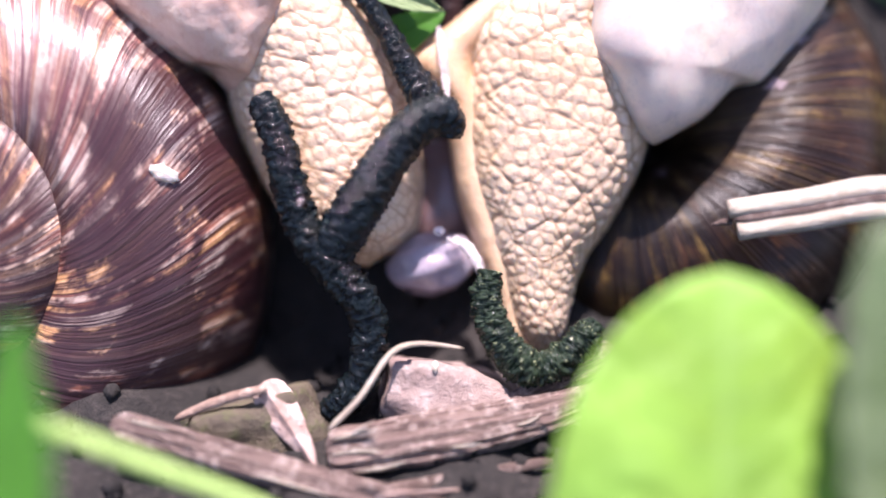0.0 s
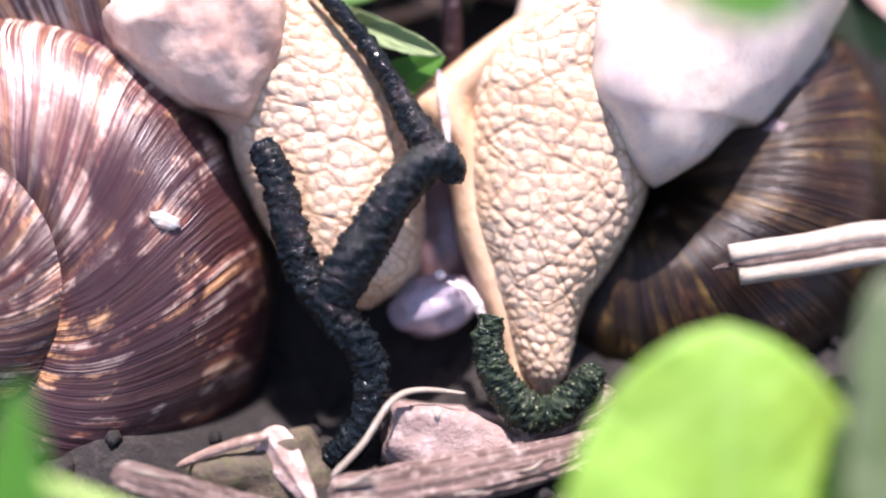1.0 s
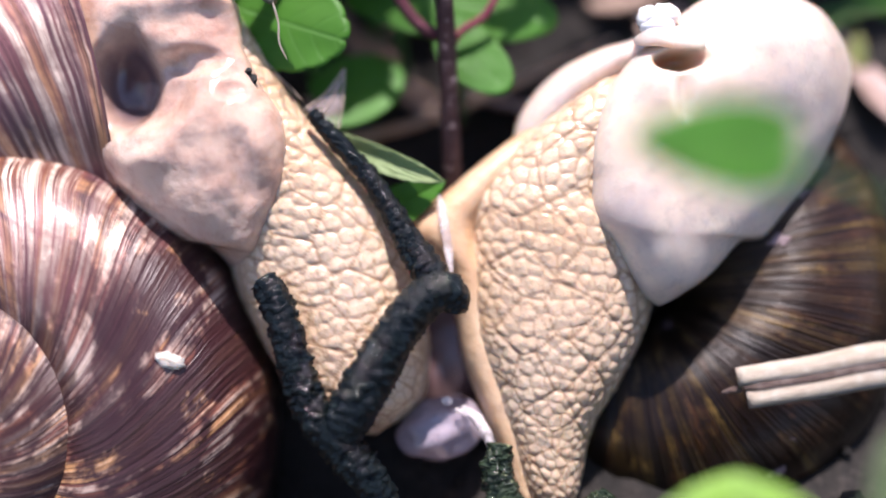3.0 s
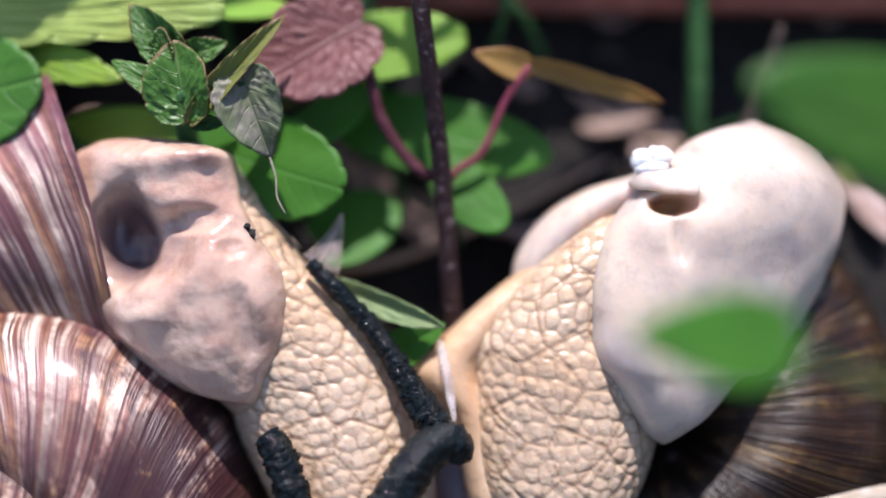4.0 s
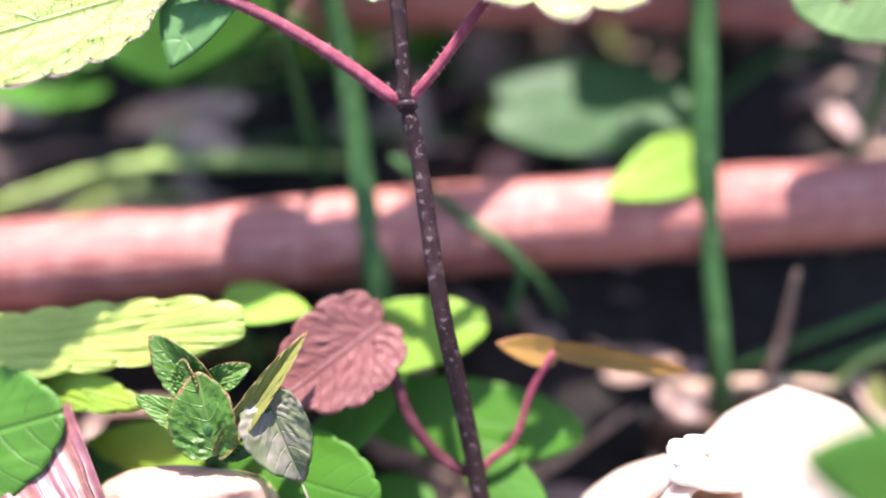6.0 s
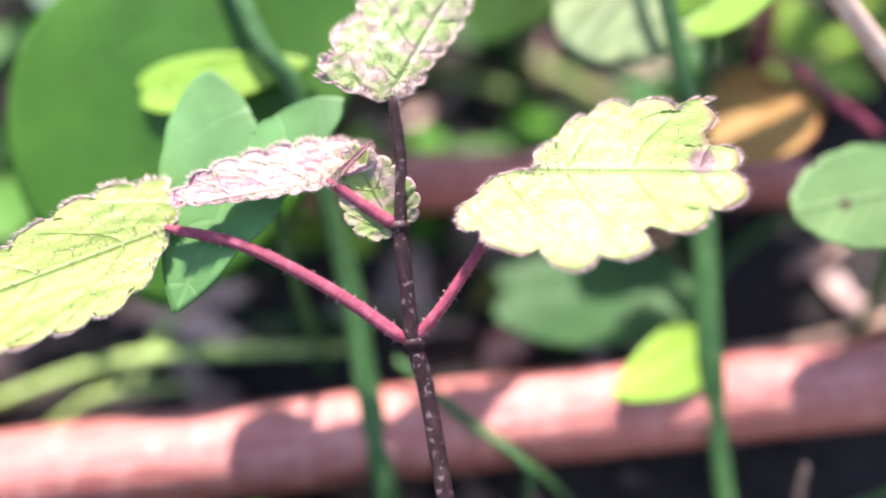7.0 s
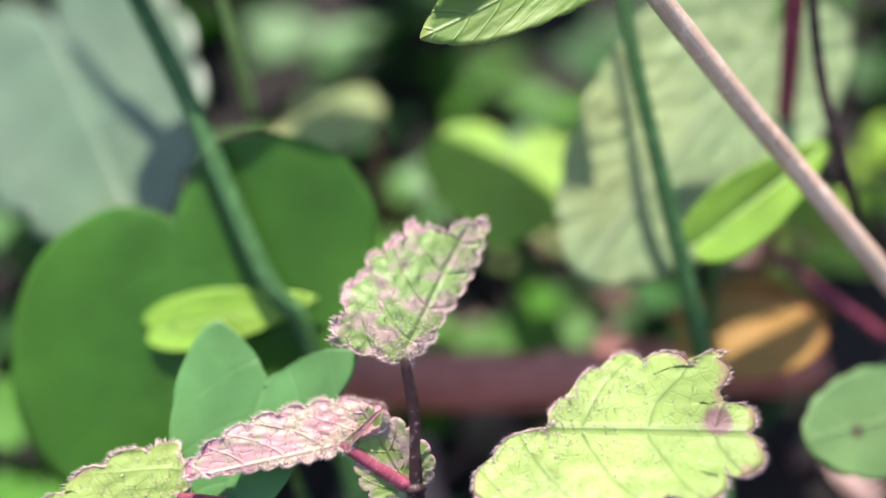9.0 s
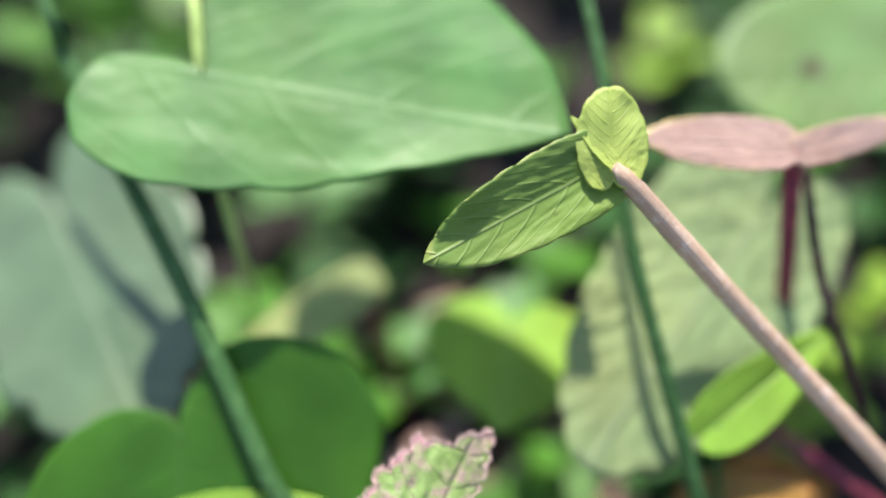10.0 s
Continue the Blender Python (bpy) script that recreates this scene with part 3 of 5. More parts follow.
    for k in range(rings):
        for j in range(around):
            if k == 0:
                f = (0, at(1, j), at(1, j + 1))
            else:
                f = (at(k, j), at(k + 1, j), at(k + 1, j + 1), at(k, j + 1))
            faces.append(f)
            faces.append(tuple(nt + i for i in reversed(f)))
    for j in range(around):
        a, b = at(rings, j), at(rings, j + 1)
        faces.append((a, a + nt, b + nt, b))
    return [W(v) for v in verts], faces, uvs, rim


def hairs(geo, around, count, length, seed=0):
    """Fine hairs round a blade's rim and over its face."""
    verts, faces = geo[0], []
    half = len(verts) // 2
    rim = verts[half - around : half]
    mid = verts[0]
    rng = random.Random(seed)
    out = []
    for n in range(count):
        if n % 3:
            j = rng.randrange(around)
            p = rim[j].lerp(rim[(j + 1) % around], rng.random())
            d = (p - mid).normalized()
        else:
            p = verts[rng.randrange(half)]
            d = Vector((0, 0, 0))
        d = (d + Vector((rng.uniform(-0.5, 0.5), -0.45 + rng.uniform(-0.4, 0.3), 0.5 + rng.uniform(-0.4, 0.4)))).normalized()
        L = length * rng.uniform(0.5, 1.2) / 1000
        s = d.cross(Vector((0.3, 1, 0.2))).normalized() * 0.000024
        t = d.cross(s).normalized() * 0.000024
        o = len(out)
        out += [p + s, p - s * 0.5 + t, p - s * 0.5 - t, p + d * L]
        faces += [(o, o + 1, o + 3), (o + 1, o + 2, o + 3), (o + 2, o, o + 3)]
    return out, faces


def stalk_hairs(verts, seg, count, length, seed=0):
    """Fine hairs that stand off a stalk of rings of seg points."""
    rng = random.Random(seed)
    out, faces = [], []
    rings = len(verts) // seg
    for _ in range(count):
        i, j = rng.randrange(rings), rng.randrange(seg)
        ring = verts[i * seg : (i + 1) * seg]
        p = ring[j]
        d = (p - sum(ring, Vector()) / seg).normalized() + Vector((rng.uniform(-0.4, 0.4), rng.uniform(-0.4, 0.4), rng.uniform(-0.2, 0.5)))
        d.normalize()
        s = d.cross(Vector((0.3, 1, 0.2))).normalized() * 0.000009
        t = d.cross(s).normalized() * 0.000009
        o = len(out)
        out += [p + s, p - s * 0.5 + t, p - s * 0.5 - t, p + d * length * rng.uniform(0.5, 1.2) / 1000]
        faces += [(o, o + 1, o + 3), (o + 1, o + 2, o + 3), (o + 2, o, o + 3)]
    return out, faces


HAIR = grained_material("leaf_hair", (0.50, 0.33, 0.33), (0.68, 0.54, 0.48), (0.75, 0.66, 0.58), 300, 0.5)


# ---- ground ----
PROFILE = ((-40, 0.0), (-0.5, 0.0), (0.0, 0.0005), (0.030, -0.001), (0.045, 0.000), (0.056, 0.004), (0.095, 0.030), (0.141, 0.052), (0.185, 0.079), (0.235, 0.096), (0.35, 0.104), (1.0, 0.11), (60, 0.2))


def ground_z(x, y):
    z = float(np.interp(y, [p[0] for p in PROFILE], [p[1] for p in PROFILE]))
    q = Vector((x * 60, y * 60, 0))
    z -= 0.005 * math.exp(-(((x + 0.010) / 0.010) ** 2 + ((y - 0.047) / 0.007) ** 2))
    return z + 0.0022 * noise.noise(q) + 0.0012 * noise.noise(q * 2.7) + 0.0006 * noise.noise(q * 7.0)


def build_ground():
    xs = np.r_[-40, -8, -2, -0.7, -0.3, -0.18, np.arange(-0.12, 0.1201, 0.0014), 0.18, 0.3, 0.7, 2, 8, 40]
    ys = np.r_[-30, -5, -1, -0.3, -0.12, -0.05, np.arange(-0.02, 0.2401, 0.0014), 0.27, 0.32, 0.42, 0.7, 1.5, 4, 12, 50]
    verts = [(x, y, ground_z(x, y)) for y in ys for x in xs]
    w = len(xs)
    faces = [(j * w + i, j * w + i + 1, (j + 1) * w + i + 1, (j + 1) * w + i) for j in range(len(ys) - 1) for i in range(w - 1)]
    single("ground", (verts, faces), SOIL, (0, 0, 0), "dark crumbly garden soil on a rising bank", "ground", kind="structure")


build_ground()


def root_down(A, lean=(0.0, 0.004), r=0.45):
    """Bank millimetres of a stalk that falls from A to the soil."""
    inv = BANK.inverted()
    a = W(A)
    foot = Vector((a.x + lean[0], a.y + lean[1], 0))
    foot.z = ground_z(foot.x, foot.y) - 0.002
    mid = a.lerp(foot, 0.5) + Vector((lean[0] * 0.4, -0.002, 0.001))
    return [tuple(1000 * (inv @ q)) for q in (foot, mid, a)]


# ---- snails ----
def shell_geo(C, R0, per_turn, turns, a, H, aperture, sense, ea, drop=0.0, stretch=1.08, n_turn=150, seg=56, lip=0.04, slant=0.03, shear=0.09, rise=0.0):
    """A coiled tube. ea points to the apex; the coil starts at the aperture's angle and shrinks."""
    ea = Vector(ea).normalized()
    ez = (Vector((0, 0, 1)) - ea * ea.z).normalized()
    ex = Vector((1, 0, 0)) - ea * ea.x
    ex = (ex - ez * ex.dot(ez)).normalized()
    C = Vector(C)
    n = int(turns * n_turn)
    verts, faces, uvs = [], [], []
    for i in range(n):
        phi = i / n_turn
        R = R0 * per_turn ** (-phi) * (1 + rise * max(0.0, 1 - phi / 0.45) ** 2)
        psi = radians(aperture) + sense * phi * 2 * math.pi
        fall = drop * R0 * max(0.0, 1 - phi / 0.45) ** 2
        line = noise.noise(Vector((phi * 46, 0.3, 1))) + 0.7 * noise.noise(Vector((phi * 120, 2.3, 1)))
        flare = 1 + lip * math.exp(-((phi / 0.012) ** 2))
        for j in range(seg):
            b = 2 * math.pi * j / seg
            p2 = psi + sense * slant * 2 * math.pi * math.cos(b)
            rad = ex * math.cos(p2) + ez * math.sin(p2)
            c = C + rad * R * (1 - a) + ea * (H * (R0 - R) - fall)
            r = a * R * flare * (1 + 0.006 * line + 0.012 * noise.noise(Vector((phi * 9, math.cos(b) * 2, math.sin(b) * 2))))
            verts.append(c + rad * math.cos(b) * r + ea * math.sin(b) * r * stretch)
            uvs.append((phi - shear * math.cos(b), j / seg))
    for i in range(n - 1):
        for j in range(seg):
            k = (j + 1) % seg
            faces.append((i * seg + j, (i + 1) * seg + j, (i + 1) * seg + k, i * seg + k))
    faces.append(tuple(reversed([(n - 1) * seg + j for j in range(seg)])))
    return [W(v) for v in verts], faces, uvs


def warts(geo, n, seg, cells, depth, slope=0.0, seed=0, bare=0.0):
    """Raise warts with furrows between them on a loft of n by seg points. cells: wart sizes in mm from its start to its end."""
    verts, faces, uvs = geo[:3]
    p = np.array([tuple(v) for v in verts]).reshape(n, seg, 3) * 1000
    mid = p.mean(axis=1)
    s = np.r_[0, np.cumsum(np.linalg.norm(np.diff(mid, axis=0), axis=1))]
    size = np.interp(np.linspace(0, 1, n), np.linspace(0, 1, len(cells)), cells)
    S = np.r_[0, np.cumsum(np.diff(s) / size[1:])]
    step = np.linalg.norm(np.roll(p, -1, axis=1) - p, axis=2)
    front = 3 * seg // 4
    run = np.cumsum(np.roll(step, -front + seg // 2, axis=1), axis=1)
    run = np.roll(run - run[:, seg // 2 : seg // 2 + 1], front - seg // 2, axis=1)
    a = (S[:, None] + slope * run / size[:, None]).ravel()
    b = (run / size[:, None]).ravel()
    rng = np.random.RandomState(seed)

    def edges(da, db, jit):
        """Distance to the nearest border between jittered cells, da by db."""
        A, B = a / da, b / db
        ia = np.floor(A).astype(int)
        best, second = np.full(A.shape, 9.0), np.full(A.shape, 9.0)
        table = rng.rand(64, 64, 2) - 0.5
        for i in (-1, 0, 1):
            row = ia + i
            off = 0.5 * (row % 2)
            ib = np.floor(B - off).astype(int)
            for j in (-1, 0, 1):
                col = ib + j
                q = table[row % 64, col % 64]
                d = np.hypot((row + 0.5 + jit * q[:, 0] - A) * da, (col + off + 0.5 + jit * q[:, 1] - B) * db)
                second = np.minimum(second, np.maximum(best, d))
                best = np.minimum(best, d)
        return second - best, best

    (e, near), (big, _) = edges(0.92, 1.0, 0.7), edges(2.0, 4.2, 0.6)
    wart = 0.45 * (1 - np.exp(-((e / 0.2) ** 1.3))) + 0.75 * np.clip(1 - (near / 0.66) ** 2, 0, 1)
    fold = 1 - np.exp(-((big / 0.22) ** 1.4))
    groove = np.maximum(0.62 * np.exp(-((e / 0.13) ** 2)), 0.95 * np.exp(-((big / 0.17) ** 2)))
    wob = np.array([noise.noise(Vector((x * 0.45, y * 0.45, seed))) for x, y in zip(a, b)])
    amount = np.clip(1.0 + 0.6 * wob, 0.3, 1.5)
    if bare:
        left = np.clip((b - b.reshape(n, seg)[:, seg // 2 : front].min(axis=1).repeat(seg)) / bare, 0, 1)
        amount = amount * (0.25 + 0.75 * left)
        groove = groove * (0.3 + 0.7 * left)
    lift = (depth * amount * (wart * 1.2 + fold * 0.9 - 1.2) * size.repeat(seg)).reshape(n, seg, 1)
    du = np.gradient(p, axis=0)
    dv = np.roll(p, -1, axis=1) - np.roll(p, 1, axis=1)
    nrm = np.cross(dv, du)
    nrm /= np.linalg.norm(nrm, axis=2, keepdims=True) + 1e-9
    out = p - mid[:, None, :]
    nrm *= np.sign((nrm * out).sum(axis=2, keepdims=True) + 1e-9)
    q = (p + nrm * lift).reshape(-1, 3) / 1000
    return [Vector(v) for v in q], faces, uvs, list(np.clip(groove, 0, 1))


def snail_left():
    s = thing("snail", W((-20, 66, -12)), "land snail with weathered brown and pink striped shell beside another", "snail", "pair of snails")
    part("shell", shell_geo((-31.76, 78.97, 3.84), 33.6, 1.97, 4.0, 0.37, 0.563, 61.6, 1, (-0.182, -1, -0.107), 0.05, 1.15, n_turn=200, slant=0.075, shear=0.0, rise=0.169), SHELL_L, s, "weathered brown shell with pale growth lines, its lit top and shaded underside painted in")
    foot = loft([
        ((-15.32, 66, 28.9), (-13.87, 65.5, 29.23), 1.6),
        ((-16.25, 66.6, 25.76), (-12.47, 66, 26.05), 3.0),
        ((-16.52, 67, 22.53), (-9.98, 66.6, 22.04), 3.7),
        ((-16.41, 67.4, 18.87), (-7.02, 67, 18.58), 4.3),
        ((-16.73, 67.8, 14.82), (-3.88, 67.5, 14.68), 4.8),
        ((-15.61, 68, 11.83), (-2.39, 67.8, 11.49), 5.0),
        ((-14.65, 68, 8.53), (-1.73, 67.8, 8.21), 5.0),
        ((-13.08, 68, 5.23), (-1.49, 67.8, 4.95), 4.9),
        ((-11.08, 67.8, 1.93), (-1.63, 67.8, 2.51), 4.5),
        ((-9.06, 67.6, 0.08), (-2.36, 67.6, 0.52), 3.8),
        ((-7.02, 67.2, -1.33), (-4.2, 67.2, -1.08), 2.0),
    ], 330, 220, 2.05)
    part("body", warts(foot, 330, 220, (0.85, 1.1, 1.15, 1.0, 0.85), 0.085, 0.22, 3), SKIN, s, "cream warty skin with brown furrows")
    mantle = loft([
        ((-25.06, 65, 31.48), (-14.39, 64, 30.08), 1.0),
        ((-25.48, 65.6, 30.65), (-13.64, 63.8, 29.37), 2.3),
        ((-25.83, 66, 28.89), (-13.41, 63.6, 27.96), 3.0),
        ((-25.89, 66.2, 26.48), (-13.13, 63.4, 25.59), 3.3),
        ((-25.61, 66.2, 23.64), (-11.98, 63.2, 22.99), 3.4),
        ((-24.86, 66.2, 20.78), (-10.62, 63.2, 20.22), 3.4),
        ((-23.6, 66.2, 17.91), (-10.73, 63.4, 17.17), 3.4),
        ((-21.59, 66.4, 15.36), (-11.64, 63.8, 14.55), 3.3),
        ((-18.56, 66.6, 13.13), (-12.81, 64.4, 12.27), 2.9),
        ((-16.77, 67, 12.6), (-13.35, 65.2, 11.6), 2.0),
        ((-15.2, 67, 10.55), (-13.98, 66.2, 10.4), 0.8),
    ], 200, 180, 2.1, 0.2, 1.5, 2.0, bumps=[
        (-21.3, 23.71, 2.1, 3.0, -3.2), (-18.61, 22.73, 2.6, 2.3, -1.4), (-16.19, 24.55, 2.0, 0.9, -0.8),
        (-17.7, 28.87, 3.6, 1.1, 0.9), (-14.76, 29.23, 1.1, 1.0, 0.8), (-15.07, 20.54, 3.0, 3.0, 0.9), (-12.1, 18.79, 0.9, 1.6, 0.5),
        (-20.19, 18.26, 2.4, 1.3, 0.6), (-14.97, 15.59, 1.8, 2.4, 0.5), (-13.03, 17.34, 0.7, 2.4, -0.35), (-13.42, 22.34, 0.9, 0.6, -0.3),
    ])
    part("mantle", mantle, MANTLE, s, "pinkish cream mantle edge round an open breathing hole with shade painted inside")
    part("slime_film", loft([((-22.64, 66.4, 24.94), (-19.99, 65.6, 24.88), 0.2), ((-22.33, 66.4, 22.98), (-16.2, 64, 24.41), 0.35), ((-21.55, 66.2, 21.25), (-16.78, 63.9, 22.59), 0.35), ((-20.79, 65.6, 20.1), (-18.58, 64.4, 20.58), 0.2)], 50, 40, 2.0, 0.3, 1.0), SLIME_FILM, s, "pale shiny slime across the hole")
    return s


def snail_right():
    s = thing("snail", W((12, 66, -8)), "large land snail with glossy dark brown shell and swollen pale mantle", "snail", "pair of snails")
    part("shell", shell_geo((16.0, 76.5, 7.0), 21.5, 1.5, 4.2, 0.5, 0.5, 100, -1, (0.20, 0.92, -0.32), 0.0, 1.12, shear=-0.05), SHELL_R, s, "glossy dark brown shell with fine fanned growth lines")
    foot = loft([
        ((12.07, 66.5, 24.08), (14.82, 66, 24.33), 1.4),
        ((8.24, 67, 21.34), (14.09, 66.5, 21.82), 3.2),
        ((4.99, 67.4, 18.66), (13.28, 67, 18.65), 4.2),
        ((2.29, 67.6, 15.41), (12.79, 67.4, 14.63), 4.8),
        ((1.65, 67.8, 13.02), (14.2, 67.6, 13.1), 5.2),
        ((0.99, 68, 9.37), (14.74, 67.8, 9.03), 5.3),
        ((1.14, 68, 5.69), (14.03, 67.8, 5.79), 5.2),
        ((2.26, 67.8, 2.01), (12.15, 67.6, 2.19), 4.6),
        ((3.46, 67.4, -1.21), (10.01, 67.2, -0.94), 3.7),
        ((4.29, 67, -3.98), (9.03, 66.8, -3.98), 2.9),
        ((5.18, 66.4, -6.28), (8.5, 66.3, -6.26), 2.0),
        ((6.18, 66, -7.48), (7.56, 66, -7.35), 0.9),
    ], 360, 230, 2.05)
    part("body", warts(foot, 360, 230, (1.1, 1.4, 1.25, 1.1, 0.95, 0.8, 0.65), 0.085, -0.16, 8, 2.2), SKIN, s, "cream warty skin with brown furrows")
    sole = loft([
        ((7.43, 67.2, 21.11), (9.94, 67.2, 21.74), 0.8), ((4.55, 67.4, 19.22), (7.25, 67.2, 19.1), 1.5), ((0.94, 67.4, 16.5), (4.14, 67, 16.13), 2.0), ((-2.48, 67.6, 13.24), (2.26, 66.8, 13.11), 2.4),
        ((-0.1, 67.4, 9.99), (2.92, 66.8, 10.09), 2.2), ((0.55, 67.2, 6.93), (3.16, 66.8, 6.87), 2.0), ((1, 67.2, 3.7), (3.74, 66.6, 3.66), 2.0),
        ((2.11, 66.8, 0.49), (4.73, 66.4, 0.79), 1.7), ((3.37, 66.4, -2.67), (5.43, 66.2, -2.38), 1.3), ((4.26, 66, -5.39), (5.88, 66, -5.35), 0.9), ((5.67, 65.6, -7.69), (6.81, 65.6, -7.56), 0.5),
    ], 90, 32, 2.0)
    part("sole", sole, SOLE, s, "smooth orange-cream edge of the sole")
    # Added sheet that fills the shaded gap between the bodies with dark mauve.
    part("underside", loft([((-2.7, 71, 8.71), (2.63, 71, 8.79), 1.2), ((-3.22, 71, 4.88), (3.38, 71, 4.72), 1.6), ((-3.74, 71.4, 1.89), (4.18, 71.4, 1.7), 1.6), ((-4.06, 72, -1.16), (4.57, 72, -1.37), 1.2)], 40, 30, 2.0, 0.2, 1.5), UNDERSIDE_SHADED, s, "mauve-brown underside sheet, coloured dark for the shade in the gap")
    mantle = loft([
        ((22.22, 66.5, 29.77), (24.83, 67.5, 29.71), 0.9), ((19.05, 65.8, 28.85), (27.36, 67.8, 28.13), 2.6), ((16.01, 65, 26.74), (29.25, 68, 25.66), 3.8), ((13.48, 64.4, 24.58), (29.58, 68, 23.14), 4.4),
        ((11.43, 63.8, 21.99), (28.89, 68, 20.3), 4.7), ((10.41, 63.6, 18.98), (27.5, 68, 17.53), 4.7), ((10, 63.6, 16.15), (25.37, 67.8, 14.65), 4.6), ((10.21, 63.7, 13.28), (22.67, 67.4, 11.88), 4.4),
        ((11.3, 64, 11.68), (20.55, 66.6, 11.44), 4.0), ((12.55, 64.4, 9.55), (18.4, 66, 9.35), 3.2), ((13.13, 64.8, 8.19), (16.83, 65.6, 8.11), 2.4), ((13.71, 65.1, 7.28), (15.58, 65.4, 7.24), 1.5),
    ], 170, 150, 2.0, 0.16, 2.5, 5.0, bumps=[(15.75, 23.54, 1.4, 0.7, -2.2), (15.83, 21.06, 0.5, 1.7, -0.7), (13.89, 22.53, 1.1, 1.8, 0.5), (22.06, 24.52, 4.0, 3.6, 0.9), (18.35, 21.43, 2.0, 2.4, 0.4), (17.07, 26.94, 1.6, 0.8, -0.5)])
    part("mantle", mantle, PALE_MANTLE, s, "swollen pale greyish-white mantle edge with a small orange slit")
    part("mantle_fold", loft([((5.08, 68, 19.03), (6.62, 67.4, 18.53), 0.9), ((5.72, 68.4, 21.24), (9.05, 67.4, 20.58), 2.0), ((8.04, 68.4, 23.97), (11.4, 67, 22.44), 2.6), ((10.83, 68, 25.49), (13.43, 66.4, 23.69), 2.6), ((13.6, 67, 26.24), (15.06, 65.4, 24.2), 2.0), ((15.22, 66, 26.44), (16.68, 64.6, 24.55), 1.2)], 70, 50, 2.0, 0.15), PALE_MANTLE, s, "thin pale fold of the mantle behind the neck")
    part("mantle_flap", loft([((13.14, 63.4, 25.41), (13.34, 62.8, 24.81), 0.3), ((14.22, 62.8, 25.98), (14.55, 61.6, 24.5), 0.6), ((15.79, 62.2, 25.89), (15.83, 60.9, 24.06), 0.6), ((17.59, 61.8, 26.02), (17.51, 60.6, 23.92), 0.5)], 50, 30, 2.0, 0.12, 1.0), PALE_MANTLE, s, "white wet flap above the slit")
    return s


def droppings():
    def strand(pts, radii, mat, label, seed, lump=0.26, n=90, scale=0.5, crumb=0.6):
        g = tube(pts, radii, 3 * n, 44, lump, scale, 1.0, seed, crumb=crumb)
        single("dropping", g, mat, W(pts[len(pts) // 2]), label, "dropping", "snail droppings")

    strand([(-12.25, 62.6, 9.97), (-11.45, 62.2, 8.74), (-10.69, 61.9, 6.48), (-9.99, 61.8, 3.69), (-9.08, 61.8, 1.19), (-7.5, 61.8, -1), (-5.78, 62, -2.91), (-4.88, 62.2, -4.82), (-4.83, 62.3, -5.96), (-5.11, 62.4, -8.03), (-6.38, 62.8, -9.97), (-7.83, 63.2, -11.18)], [0.8, 0.9, 0.9, 0.95, 1.0, 1.05, 1.05, 1.0, 1.0, 0.95, 0.9, 0.7], DROPPING, "long black wet snail dropping hanging between the snails", 1.0, 0.3, crumb=0.9)
    strand([(-7.59, 62, -0.65), (-6.65, 61.6, 1.04), (-5.14, 61.4, 3.41), (-3.61, 61.4, 5.87), (-1.98, 61.6, 7.94), (-0.48, 61.9, 8.91), (0.33, 62.4, 8.45), (0.16, 62.8, 7.63)], [1.3, 1.45, 1.5, 1.35, 1.3, 1.2, 1.15, 0.9], DROPPING, "thick black shiny bent snail dropping against the skin", 5.0, 0.17, crumb=0.6)
    strand([(-8.91, 63.6, 21.3), (-6.99, 63.9, 19.07), (-5.2, 64, 16.92), (-3.71, 64, 14.56), (-2.44, 63.6, 12.18), (-1.33, 63, 10.4), (-0.59, 62.6, 9.53)], [0.4, 0.55, 0.6, 0.68, 0.85, 1.0, 0.9], DROPPING, "thin black snail dropping stuck along the body's edge", 9.0, crumb=0.8)
    strand([(3.18, 63, -1.4), (2.87, 62.8, -3.36), (3.62, 62.6, -5.69), (5.19, 62.5, -7.67), (6.81, 62.5, -7.93), (8.5, 62.5, -6.92), (9.63, 62.5, -5.68), (10.32, 62.6, -4.86)], [0.75, 0.9, 1.0, 1.1, 1.0, 0.95, 0.85, 0.55], DROPPING_GREEN, "curved dark green crumbly snail dropping under the foot", 13.0, 0.30, crumb=0.75)
    lump = thing("slime_lump", W((-0.6, 66, -3)), "pale lilac shiny wet lump between the two bodies", "organ")
    part("lump", ball((-0.65, 67.4, -0.95), (3.3, 2.7, 2.3), 28, 40, 0.14, 1.2, 3.0, pose(0, 0, 0, 0, -14, 0)), LUMP, lump)
    part("bubble", ball((-0.27, 64.9, 1.24), (0.42, 0.3, 0.34), 12, 16, 0.1), SLIME, lump, "clear bubble")
    part("bubble", ball((0.96, 64.9, 0.71), (0.3, 0.25, 0.26), 12, 16, 0.1), SLIME, lump, "clear bubble")
    SLIME_WAY = [(0.73, 64.6, 0.74), (1.78, 64.2, -0.01), (2.42, 63.6, -1.1), (2.75, 63.2, -2.38)]
    film = thing("slime", W((1.4, 63, 1)), "clear stringy slime pulled over the dropping", "slime")
    for dx, r in ((0, 0.3), (14, 0.22), (-12, 0.2), (6, 0.16)):
        part("strand", tube([(SLIME_WAY[0][0] + dx * 0.04, *SLIME_WAY[0][1:]), *SLIME_WAY[1:]], [r, r * 1.4, r * 1.3, r * 0.7], 30, 12, 0.25, 0.8, seed=dx), SLIME, film)
    single("slime_thread", tube([(-0.31, 65, 15.49), (-0.11, 64.6, 13.95), (0.15, 64.2, 11.97), (0.33, 63.6, 9.82)], [0.22, 0.36, 0.34, 0.18], 30, 12, 0.1, 1.0), SLIME, W((-0.4, 64, 12)), "white slime thread between the bodies", "slime")
